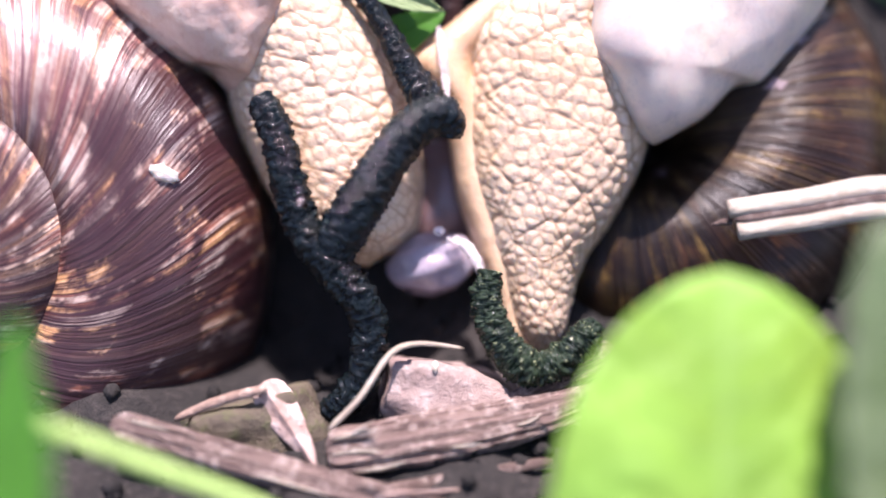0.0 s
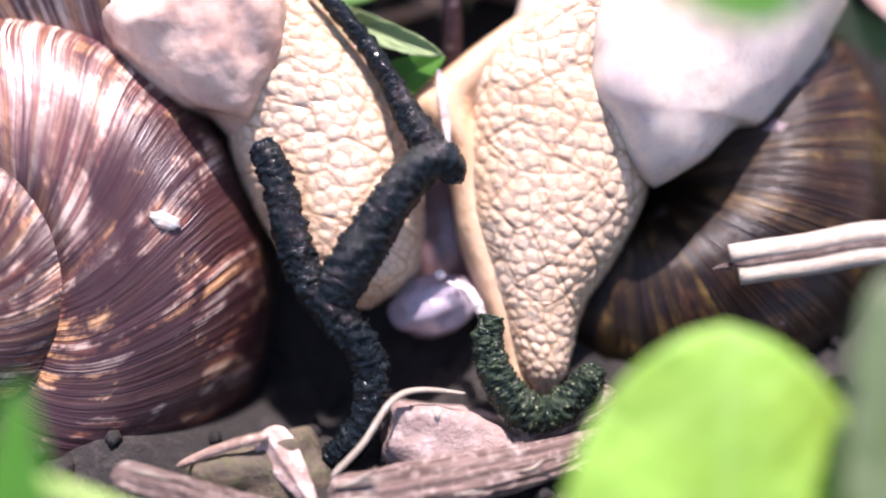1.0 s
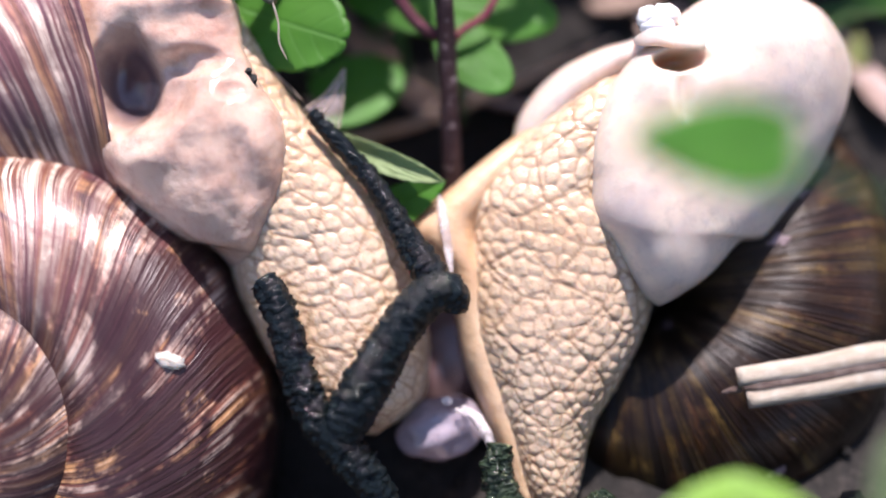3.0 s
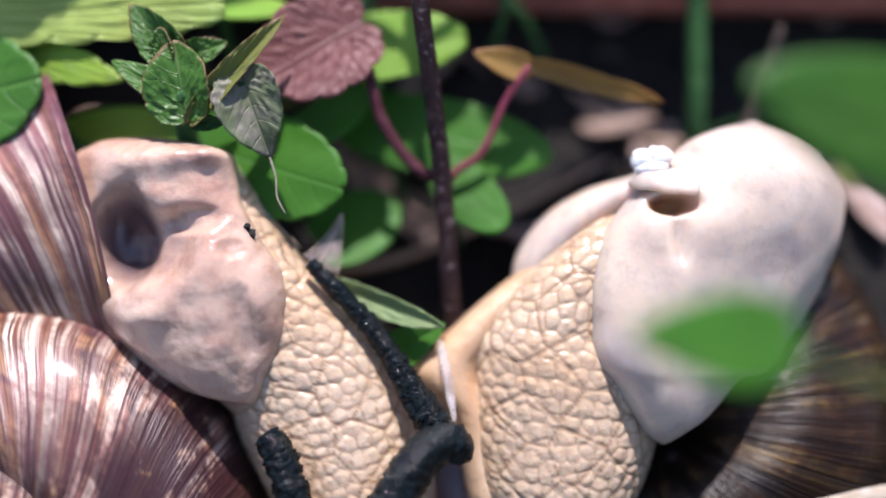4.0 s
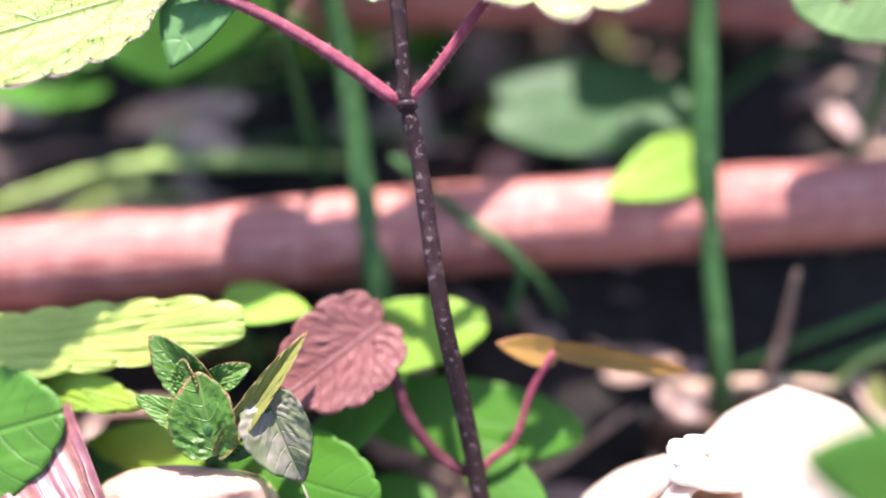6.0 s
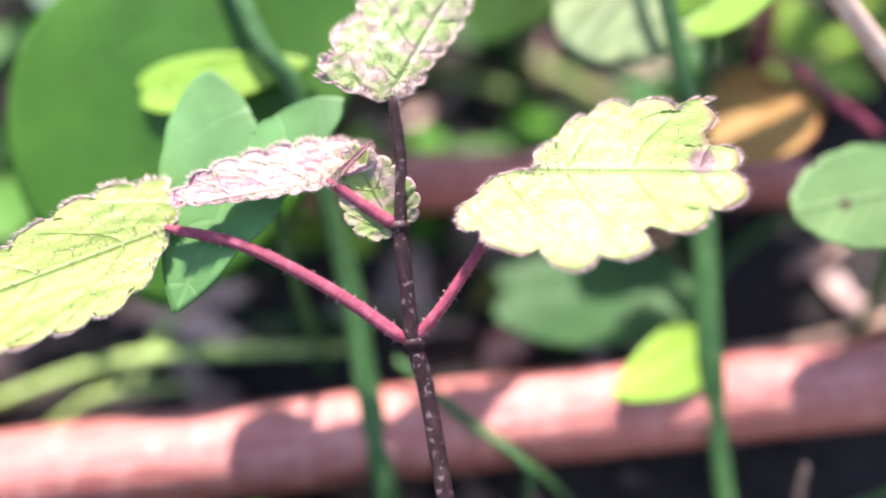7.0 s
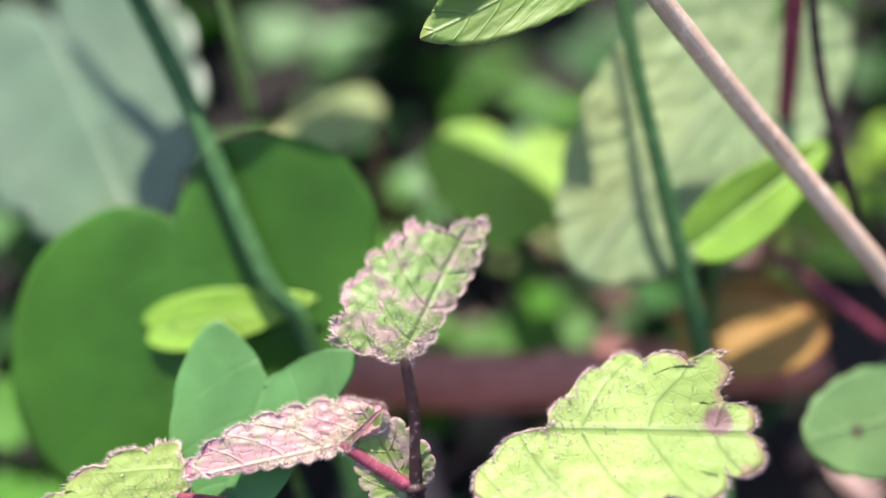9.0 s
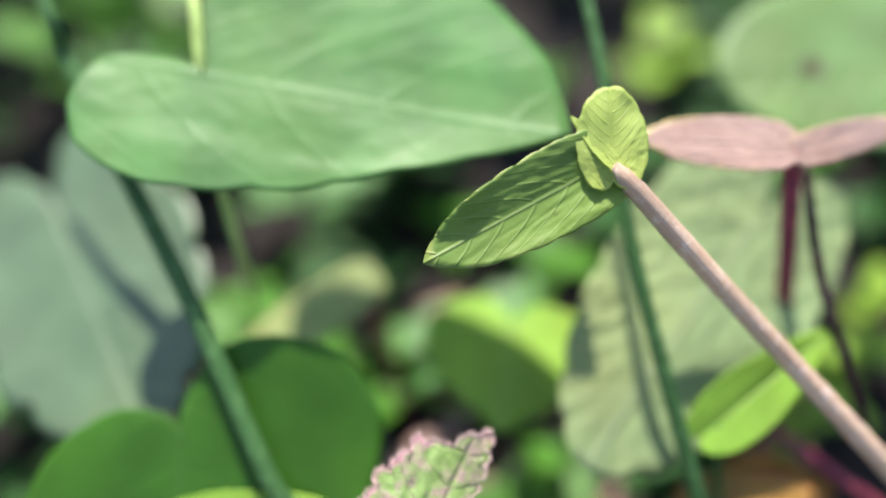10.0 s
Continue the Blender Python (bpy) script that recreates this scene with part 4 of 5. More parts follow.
    web = thing("slime_web", W((-8, 65, 21)), "whitish web of dried slime at the body's edge", "slime")
    part("sheet", loft([((-9.76, 65.4, 21.84), (-7.17, 65.4, 20.26), 0.1), ((-8.62, 65.6, 22.54), (-7, 65.6, 21.82), 0.12), ((-7.57, 65.8, 23.66), (-6.83, 65.8, 23.4), 0.08), ((-6.91, 66, 24.82), (-6.67, 66, 24.76), 0.04)], 24, 16, 2.0, 0.3, 0.8), SLIME_FILM, web)
    for a, b in (((-9.64, 65.3, 21.71), (-6.71, 66, 24.8)), ((-8.7, 65.3, 20.97), (-6.76, 66, 24.61)), ((-7.25, 65.3, 20.07), (-6.67, 66, 24.8)), ((-12.69, 65, 26.02), (-9.6, 65.4, 22.42)), ((-12.33, 65, 25.4), (-10.22, 65.4, 22.07))):
        part("thread", tube([a, tuple((np.array(a) + b) / 2 + (0.1, 0, -0.25)), b], [0.07, 0.05, 0.05], 14, 6), PALE_STRAW, web)
    crumb = joined(ball((-12.97, 62, 23.75), (0.42, 0.3, 0.26), 10, 14, 0.6, 1.5, 1.0), ball((-12.43, 62, 23.33), (0.30, 0.28, 0.36), 10, 14, 0.6, 1.5, 4.0), ball((-12.65, 61.9, 23.87), (0.25, 0.25, 0.2), 8, 12, 0.6, 1.5, 7.0))
    single("speck", crumb, BLACK_BIT, W((-13.0, 62.9, 23.4)), "small black crumb stuck on the mantle", "speck")
    froth = joined(ball((14.28, 63.2, 26.78), (0.85, 0.8, 0.85), 14, 18, 0.25, 1.6, 4.0), ball((15.38, 63.2, 26.93), (1.0, 0.8, 0.85), 14, 18, 0.2, 1.6, 2.0), ball((14.86, 63, 26.14), (1.2, 0.8, 0.6), 14, 18, 0.2, 1.6, 6.0))
    single("white_crumb", froth, FROTH, W((14.9, 63, 26.6)), "white crumb of froth on the swollen mantle", "froth")
    single("shell_chip", ball((-18.25, 61.45, 4.90), (0.95, 0.3, 0.48), 14, 18, 0.5, 1.4, 1.0, pose(0, 0, 0, 0, 25, 25)), PALE_MANTLE, W((-18.3, 61.4, 4.9)), "pale flake stuck on the weathered shell", "flake")


snail_left()
snail_right()
droppings()


# ---- litter on the soil ----
def stone(c, r, mat, label, seed, turn):
    verts, faces = ball(c, r, 26, 36, 0.0)
    inv = BANK.inverted()
    out = []
    for v in verts:
        d = inv @ v * 1000 - Vector(c)
        u = Vector((d.x / r[0], d.y / r[1], d.z / r[2]))
        m = max(abs(u.x + 0.15 * u.z), abs(u.y - 0.2 * u.x), abs(u.z + 0.2 * u.y)) or 1
        u = u.lerp(u / m * 0.88, 0.55)
        u *= 1 + 0.16 * noise.noise(u * 1.7 + Vector((seed, 0, 0))) + 0.05 * noise.noise(u * 5 + Vector((seed, 0, 0)))
        d = turn.to_3x3() @ Vector((u.x * r[0], u.y * r[1], u.z * r[2]))
        out.append(W(Vector(c) + d))
    return single("stone", (out, faces), mat, W((c[0], c[1], c[2] - r[2])), label, "stone", "stones on the soil")


def splinters(pts, r, count, seed):
    """Loose fibres that lift off a weathered stalk, most at its torn ends."""
    rng = random.Random(seed)
    way = spline(pts, 60)
    for n in range(count):
        i = rng.choice((rng.randrange(0, 6), rng.randrange(46, 56), rng.randrange(0, 50)))
        k = min(59, i + rng.randrange(5, 14))
        off = Vector((rng.uniform(-0.4, 0.4), rng.uniform(-0.75, -0.25), rng.uniform(-0.9, 0.9))) * r
        end = off * rng.uniform(0.9, 1.5) + Vector((rng.uniform(-0.5, 0.5), -0.1, rng.uniform(-0.3, 0.4)))
        a, b = Vector(way[i]), Vector(way[k])
        single("fibre", tube([a + off, (a + b) / 2 + off * 1.06, b + end], [0.06, 0.12, 0.04], 12, 5), STRAW if n % 3 else PALE_STRAW, W(a + off), "thin dry fibre split from a weathered stalk", "fibre", "stalk fibres")


def ground_litter():
    stone((0.4, 65.0, -10.6), (5.6, 4.0, 2.9), STONE, "pinkish-grey rough stone lying beneath the snails", 3.0, pose(0, 0, 0, 0, 14, 0))
    stone((-12.4, 64.0, -12.6), (5.0, 3.6, 3.2), MOSSY, "brown stone with yellow-green lichen lying on soil", 7.0, pose(0, 0, 0, 8, -12, 0))
    stalk = tube([(-7.4, 60.2, -13.2), (-0.1, 60.6, -12.0), (6.4, 61.2, -10.8), (10.8, 61.8, -9.3)], [1.5, 1.55, 1.25, 0.7], 60, 66, 0.07, 1.5, 0.55, 2.0, ridges=11, ridge=0.10)
    single("dry_stalk", stalk, STRAW, W((0, 60.6, -13)), "split weathered dry plant stalk lying on stones", "stalk", "dry stalks")
    splinters([(-7.4, 60.2, -13.2), (-0.1, 60.6, -12.0), (6.4, 61.2, -10.8), (10.8, 61.8, -9.3)], 1.35, 26, 4)
    single("dry_stalk", tube([(-21.0, 59.6, -11.0), (-12.5, 59.2, -13.4), (-3.3, 58.6, -15.6), (3, 58.2, -17)], [0.9, 0.95, 0.8, 0.6], 50, 40, 0.08, 1.2, 0.5, 4.0, ridges=7, ridge=0.14), STRAW, W((-12, 59.2, -14)), "flat grey-brown dry stalk lying over stones", "stalk", "dry stalks")
    splinters([(-21.0, 59.6, -11.0), (-12.5, 59.2, -13.4), (-3.3, 58.6, -15.6), (3, 58.2, -17)], 0.8, 18, 9)
    single("dry_stalk", tube([(3.8, 62.4, -10.6), (7.6, 62.6, -8.8), (11.6, 63.0, -6.8)], [0.6, 0.75, 0.9], 40, 40, 0.08, 1.2, 0.5, 6.0, ridges=7, ridge=0.16), STRAW, W((7.6, 62.6, -9.5)), "frayed pale dry stalk under the snail's foot", "stalk", "dry stalks")
    single("dry_stalk", tube([(-4, 59.4, -15.2), (2, 59.8, -14.4), (7, 60.4, -13.6)], [0.3, 0.4, 0.3], 30, 10, 0.1, 1.0, 0.6), STRAW, W((2, 59.8, -15)), "thin dry stalk lying on soil", "stalk", "dry stalks")
    up = tube([(18.6, 61.2, 2.6), (23.0, 60.5, 3.2), (29.5, 59.8, 4.0), (42, 60.8, 2.4)], [0.62, 0.66, 0.7, 0.7], 50, 14, 0.04, 1.0, 0.8, 8.0, taper=False)
    low = tube([(19.2, 61.2, 1.2), (23.0, 60.6, 1.8), (29.5, 59.9, 2.6), (42, 60.9, 1.0)], [0.66, 0.7, 0.72, 0.7], 50, 14, 0.04, 1.0, 0.8, 3.0, taper=False)
    core = tube([(18.9, 60.95, 1.9), (23.0, 60.3, 2.5), (29.5, 59.6, 3.3), (42, 60.6, 1.7)], [0.3, 0.36, 0.38, 0.38], 40, 10, 0.04, 1.0, 0.7, 5.0)
    st = thing("straw", W((23, 60.6, 1.2)), "pale split dry straw leaning against the dark shell", "straw", "dry stalks")
    part("straw_half", up, PALE_STRAW, st)
    part("straw_half", low, PALE_STRAW, st)
    part("pith", core, STRAW, st, "brown pith of the straw")
    part("splinter", tube([(18.9, 61.4, 1.8), (18.2, 61.4, 1.75), (17.6, 61.5, 1.6)], [0.3, 0.2, 0.08], 12, 8), STRAW, st)
    single("root", tube([(-7.3, 60.4, -11.6), (-5.3, 60.2, -9.5), (-3.4, 60.6, -6.8), (-1.6, 61.4, -6.2), (1.4, 62.5, -6.6)], [0.22, 0.2, 0.2, 0.18, 0.12], 50, 10), PALE_STRAW, W((-5.3, 60.2, -10)), "thin pale curved rootlet", "root")
    curl = leaf((-11.6, 60.8, -9.0), (-8.0, 60.0, -14.0), (-9.3, 60.6, -10.2), LANCE, fold=-0.7, wave=1.0, bend=0.1, thick=0.2, seed=3.3)
    single("dead_leaf", curl, LITTER, W((-9.5, 60.6, -12)), "curled dry brown leaf scrap on stones", "leaf", "dead leaf scraps")
    edge = tube([(-17.6, 61.6, -11.2), (-14.6, 61.0, -9.9), (-11.4, 60.6, -9.0)], [0.25, 0.35, 0.3], 24, 10, 0.2, 0.8)
    single("dry_twig", edge, DRY, W((-14.6, 61, -10)), "thin dry twig lying along the stone", "twig")
    single("dead_leaf", leaf((-4.0, 59.0, -16.4), (5.0, 59.6, -15.6), (0.5, 58.8, -14.6), LANCE, fold=0.3, wave=0.8, thick=0.2, seed=1.0), LITTER, W((0, 59, -16)), "pale dry leaf scrap on the soil", "leaf", "dead leaf scraps")
    single("stone_chip", ball((-0.5, 61.3, -7.7), (0.22, 0.2, 0.42), 8, 10, 0.2), PALE_STRAW, W((-0.5, 61.3, -8)), "tiny white chip on the stone", "chip")


ground_litter()


# ---- plants ----
def stalked_leaf(parent, geo, mat, stalk=None, stalk_mat=None, radii=(0.35, 0.3), label="", hairy=0):
    blade = part("leaf", geo, mat, parent, label)
    if hairy:
        h = part("hairs", hairs(geo, hairy, 1500, 0.55, hairy), HAIR, parent, "fine pale hairs on the leaf")
        h.parent = blade
    if stalk:
        g = tube(stalk, radii, 24, 10)
        st = part("leaf_stalk", g, stalk_mat, parent)
        if hairy:
            h = part("hairs", stalk_hairs(g[0], 10, 420, 0.32, hairy), HAIR, parent, "fine pale hairs on the stalk")
            h.parent = st


def lone_leaf(A, T, S, table, mat, label, stem_mat=STEM_GREEN, name="leafy_plant", lean=(0.0, 0.004), r=0.4, stalk=None, **kw):
    foot = W(A)
    foot.z = ground_z(foot.x + lean[0], foot.y + lean[1])
    p = thing(name, foot, label, "plant", "leaves round the snails")
    kw.setdefault("tilt", 0.42)
    stalked_leaf(p, leaf(A, T, S, table, **kw), mat, stalk or root_down(A, lean), stem_mat, (r * 1.2, r))
    return p


def nettle_plant():
    p = thing("nettle_plant", W((0.6, 74, 10)), "young plant with brown stem, hairy lime leaves and pink stalks", "plant")
    part("stem", tube([(0.9, 74.5, 4.0), (0.7, 69.0, 16.2), (0.6, 66.4, 26.7), (0.3, 64.6, 32.0), (-0.2, 62.2, 39.0), (-0.20, 61.13, 48.95), (-0.51, 60.41, 52.33)], [0.7, 0.7, 0.68, 0.66, 0.62, 0.6, 0.62], 80, 14, 0.06, 0.8), STEM_BROWN, p, "dark brown speckled stem")
    part("stem", tube([(-0.51, 60.41, 52.23), (-0.31, 59.70, 56.01), (0.00, 59.18, 60.32)], [0.56, 0.5, 0.6], 30, 14, 0.06, 0.8), STEM_BROWN, p)
    part("stem", tube([(0.00, 59.18, 60.21), (0.82, 58.47, 64.62), (1.02, 57.65, 68.92)], [0.46, 0.42, 0.36], 30, 14, 0.06, 0.8), STEM_BROWN, p)
    part("node", ball((-0.51, 60.41, 52.43), (0.75, 0.7, 0.55), 12, 16, 0.15), STEM_BROWN, p)
    part("node", ball((0.00, 59.08, 60.21), (0.7, 0.65, 0.5), 12, 16, 0.15), STEM_BROWN, p)
    kw = dict(quilt=0.22, laterals=6, wave=0.3, thick=0.16)
    low = ((0, 1.0), (8, 1.0), (16, 0.9), (24, 0.80), (31, 0.66), (38, 0.68), (55, 0.60), (72, 0.57), (86, 0.50), (96, 0.48), (110, 0.46), (124, 0.49), (140, 0.50), (149, 0.44), (164, 0.23), (180, 0.02))
    high = ((0, 1.0), (6, 0.98), (13, 0.86), (18, 0.94), (24, 0.97), (28, 0.80), (35, 0.67), (43, 0.56), (52, 0.42), (60, 0.25), (76, 0.10), (120, 0.03), (180, 0.02))
    stalked_leaf(p, leaf((9.63, 58.26, 62.36), (22.84, 57.65, 59.39), (12.29, 58.47, 54.17), low, 7, 0.13, fold=0.06, bend=0.02, tilt=0.38, seed=1.0, around=300, rings=22, other=high, ws=1.0, **{**kw, "quilt": 0.14}), LEAF_SCARRED, [(-0.61, 60.41, 52.53), (1.74, 59.80, 54.38), (5.12, 59.29, 57.86), (9.42, 58.77, 62.16)], STEM_RED, (0.44, 0.4, 0.36, 0.32), "hairy lime leaf with scalloped edge and purple spots", 300)
    wide_up = ((0, 1.0), (8, 0.80), (15, 0.62), (25, 0.49), (38, 0.40), (50, 0.34), (70, 0.27), (89, 0.23), (112, 0.2), (125, 0.1), (180, 0.02))
    wide_low = ((0, 1.0), (10, 0.90), (18, 0.79), (25, 0.60), (35, 0.455), (52, 0.28), (61, 0.19), (68, 0.10), (90, 0.03), (180, 0.02))
    stalked_leaf(p, leaf((-15.67, 59.70, 63.08), (-33.48, 59.49, 58.98), (-20.28, 57.75, 66.66), wide_up, 8, 0.14, fold=0.05, bend=0.03, tilt=0.6, seed=2.0, around=300, rings=22, other=wide_low, ws=1.0, **{**kw, "quilt": 0.12}), LEAF_NETTLE, [(-0.82, 60.41, 52.53), (-5.22, 60.21, 56.83), (-10.65, 59.80, 60.93), (-15.67, 59.49, 63.08)], STEM_RED, (0.52, 0.46, 0.42, 0.38), "lime leaf with scalloped edge", 300)
    stalked_leaf(p, leaf((-4.20, 58.57, 64.21), (-14.75, 58.26, 64.10), (-8.60, 57.95, 67.28), ROUND, 9, 0.15, fold=0.1, tilt=0.5, other=LANCE, bend=0.02, seed=3.0, around=220, rings=18, **kw), LEAF_PINK, [(-0.31, 59.29, 60.42), (-2.25, 58.98, 62.16), (-4.30, 58.57, 64.21)], STEM_RED, (0.5, 0.42, 0.36), "hairy pinkish leaf with toothed edge", 220)
    part("leaf", leaf((-4.20, 58.47, 63.90), (-0.72, 57.85, 66.15), (-2.36, 58.16, 65.44), LANCE, 7, 0.12, fold=0.2, seed=4.0, around=120, rings=10, **kw), LEAF_PINK, p, "small folded pinkish leaf")
    part("leaf", leaf((-0.61, 59.29, 60.93), (-2.66, 58.67, 66.66), (1.02, 58.88, 64.21), OVATE, 8, 0.12, fold=0.2, seed=5.0, around=160, rings=12, **kw), LEAF_TOP, p, "young folded green leaf")
    left = ((0, 1.05), (10, 0.90), (22, 0.96), (32, 0.80), (42, 0.74), (52, 0.62), (61, 0.64), (72, 0.52), (84, 0.51), (99, 0.48), (106, 0.30), (120, 0.10), (180, 0.03))
    right = ((0, 1.05), (5, 1.10), (12, 0.84), (18, 0.60), (25, 0.32), (60, 0.10), (180, 0.03))
    stalked_leaf(p, leaf((0.82, 57.85, 68.92), (7.17, 55.39, 77.11), (-3.07, 56.42, 71.37), left, 11, 0.09, fold=-0.05, bend=0.02, tilt=0.5, quilt=0.3, laterals=7, seed=6.0, around=280, rings=22, wave=0.3, other=right, ws=1.0), LEAF_TOP, label="wrinkled green leaf with pink hairy edge", hairy=280)


STRAP = ((0, 1.0), (4, 0.98), (8, 0.90), (13, 0.66), (20, 0.44), (32, 0.28), (55, 0.18), (90, 0.13), (135, 0.1), (180, 0.06))
LONG = ((0, 1.0), (4, 0.92), (9, 0.80), (16, 0.60), (24, 0.44), (36, 0.31), (55, 0.21), (90, 0.14), (135, 0.09), (180, 0.05))
BUD = ((0, 1.0), (7, 0.93), (18, 0.83), (36, 0.69), (60, 0.55), (90, 0.42), (120, 0.31), (150, 0.22), (180, 0.14))


def bud_sprig():
    p = thing("leafy_sprig", W((-17.2, 66, 22)), "small green sprig with curled bud leaves growing behind the shell", "plant")
    part("stem", tube([(-17.6, 74, 20), (-17.4, 69, 27), (-17.2, 65.0, 30.8), (-16.6, 61.8, 33.2)], [0.7, 0.75, 0.7, 0.6], 30, 12), STEM_GREEN, p)
    kw = dict(wave=0.6, around=130, rings=14, thick=0.14)
    for A, T, S, mat, f in (
        ((-17.12, 63, 35.75), (-20.24, 62.4, 39.77), (-17.36, 62.4, 38.48), LEAF_BUD, 0.35),
        ((-17.17, 62.6, 32.82), (-21.37, 62, 35.96), (-19.55, 62, 33.3), LEAF_BUD, 0.15),
        ((-16.45, 62, 32.02), (-17.1, 61.4, 36.82), (-14.34, 61.2, 34.3), LEAF_BUD, 0.2),
        ((-17.62, 62.4, 35.67), (-18, 61.8, 37.8), (-16.94, 61.8, 36.82), LEAF_BUD, 0.4),
        ((-15.22, 62, 32.19), (-9.36, 62.1, 38.5), (-12.77, 62, 36.08), LEAF_OLIVE, 0.7),
        ((-16.44, 62.8, 35.81), (-13.55, 62.6, 36.73), (-15.15, 62.6, 37.25), LEAF_BUD, 0.2),
        ((-12.49, 62.2, 33.68), (-10.98, 62, 28.45), (-9.42, 62, 31.36), LEAF_WITHERED, 0.3),
        ((-16.01, 62.4, 31.27), (-13.92, 62, 30.9), (-14.86, 62, 31.66), LEAF_DARK, 0.1),
    ):
        part("leaf", leaf(A, T, S, BUD, 7, 0.05, fold=f, bend=-0.10, cup=0.2, quilt=0.3, seed=A[0], **kw), mat, p)
    part("leaf_stalk", tube([(-15.88, 62.4, 32.3), (-14.08, 62.3, 33.2), (-12.42, 62.2, 33.64)], [0.3, 0.25, 0.22], 16, 8), STEM_GREEN, p)
    part("leaf_stalk", tube([(-16.76, 62.6, 31.23), (-17.65, 62.6, 32.47), (-18.52, 62.4, 33.16)], [0.3, 0.25, 0.2], 16, 8), STEM_LIME, p)
    part("fibre", tube([(-10.94, 62, 28.45), (-10.61, 62, 27.05), (-10.58, 62, 25.72), (-10.09, 62, 24.55)], [0.08, 0.07, 0.06, 0.04], 26, 6), PALE_STRAW, p, "pale hair-thin fibre")


def back_leaves():
    g, l = LEAF_GREEN, LEAF_LIME
    lone_leaf((-36.77, 66.4, 41.01), (-13.46, 64.2, 39.83), (-23.42, 65, 42.78), STRAP, LEAF_YELLOW, "lime-green scalloped leaf behind the weathered shell", teeth=8, tooth=0.3, fold=0.0, tilt=0.15, seed=1.5, around=360, rings=18, quilt=0.3, laterals=9)
    lone_leaf((-36.07, 67.4, 40.69), (-21.34, 65.4, 34.99), (-29.59, 66.5, 36.22), LONG, LEAF_SPECKED, "yellow-green leaf with black specks behind the shell", teeth=8, tooth=0.1, tilt=0.1, seed=1.9, around=240, rings=16, quilt=0.2)
    lone_leaf((-37.17, 66, 34.25), (-26.88, 64, 35.49), (-31.02, 64.6, 40.14), BROAD, LEAF_SPOTTED, "dark green leaf with black specks beside the shell", teeth=8, tooth=0.05, seed=2.5, around=200, tilt=0.15, quilt=0.15)
    lone_leaf((-33, 67, 25.5), (-23.4, 66.0, 32.0), (-28.4, 65.8, 33.6), ROUND, LEAF_DARK, "dark green leaf behind the shell", seed=3.0)
    lone_leaf((-5.78, 65.6, 37.74), (-11.91, 65, 34.27), (-9.86, 65.2, 39.81), ROUND, LEAF_RED, "dull red scalloped leaf", STEM_DARK_RED, teeth=6, tooth=0.1, fold=0.12, quilt=0.25, seed=4.0, stalk=[(0.45, 67.2, 26.89), (-1.63, 67, 28.27), (-3.55, 66.6, 31.55), (-4.25, 66, 35.02), (-5.41, 65.7, 37.32)], around=200, tilt=0.1)
    lone_leaf((-14.6, 66.2, 29.6), (-6.2, 65.7, 26.2), (-9.4, 64.6, 31.6), ROUND, g, "round green scalloped leaf behind the snail", teeth=9, tooth=0.06, seed=5.0, around=200)
    lone_leaf((-9.9, 67.2, 30.4), (-3.6, 66.4, 34.6), (-5.8, 66.7, 31.0), ROUND, g, "green rounded leaf behind the snail", seed=6.0)
    lone_leaf((-25.5, 68.6, 31.6), (-18.0, 67.7, 31.6), (-21.4, 67.2, 34.0), ROUND, l, "lime leaf behind the sprig", seed=7.0)
    lone_leaf((-5.6, 68.6, 37.4), (3.2, 68.0, 37.6), (-1.0, 67.6, 40.2), ROUND, l, "small lime leaf behind the brown stem", teeth=7, tooth=0.05, seed=8.0)
    lone_leaf((-15.4, 69.4, 42.0), (-9.6, 68.4, 40.2), (-12.6, 68.0, 39.4), OVATE, l, "bright green leaf tip", seed=9.0)
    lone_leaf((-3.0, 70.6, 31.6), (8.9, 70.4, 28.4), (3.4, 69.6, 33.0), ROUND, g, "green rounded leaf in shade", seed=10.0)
    lone_leaf((1.4, 68.9, 27.0), (4.9, 68.8, 23.0), (4.6, 68.4, 26.4), ROUND, g, "small round green leaf beside the brown stem", seed=11.0)
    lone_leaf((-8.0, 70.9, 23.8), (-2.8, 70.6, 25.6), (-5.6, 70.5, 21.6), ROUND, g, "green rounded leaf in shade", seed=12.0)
    p = thing("red_sprig", W((0.8, 70, 24)), "thin red stalk with two small ochre leaves", "plant")
    part("stem", tube([(0.8, 72.5, 20), (1.0, 68.4, 26.6), (3.6, 67.5, 28.8), (5.5, 66.9, 32.3), (7.4, 66.3, 34.7)], [0.3, 0.3, 0.28, 0.26, 0.3], 40, 10, 0.08, 0.8), STEM_RED, p)
    part("leaf", leaf((6.97, 66.6, 34.6), (3.33, 66, 35.84), (5.03, 66.2, 36.42), OVATE, fold=0.2, seed=1.0, around=90, rings=9), LEAF_OCHRE, p)
    part("leaf", leaf((7.92, 66.6, 34.7), (17.24, 67.6, 31.65), (12.63, 66.8, 33.96), LONG, 5, 0.05, fold=0.25, seed=2.0, around=120, rings=9), LEAF_OCHRE, p)
    lone_leaf((-7.62, 66.4, 19.66), (0.14, 65.4, 16.25), (-3.51, 65.6, 18.87), LONG, LEAF_GREY, "pale curled leaf edge between the snails", fold=0.5, seed=13.0, around=120, teeth=6, tooth=0.04, tilt=0.3, quilt=0.2)
    lone_leaf((-3.84, 66.2, 14.63), (0.15, 65.2, 16.5), (-2.26, 65.4, 16.94), OVATE, g, "folded green leaf between the snails", fold=0.25, seed=14.0, around=100, tilt=0.2)
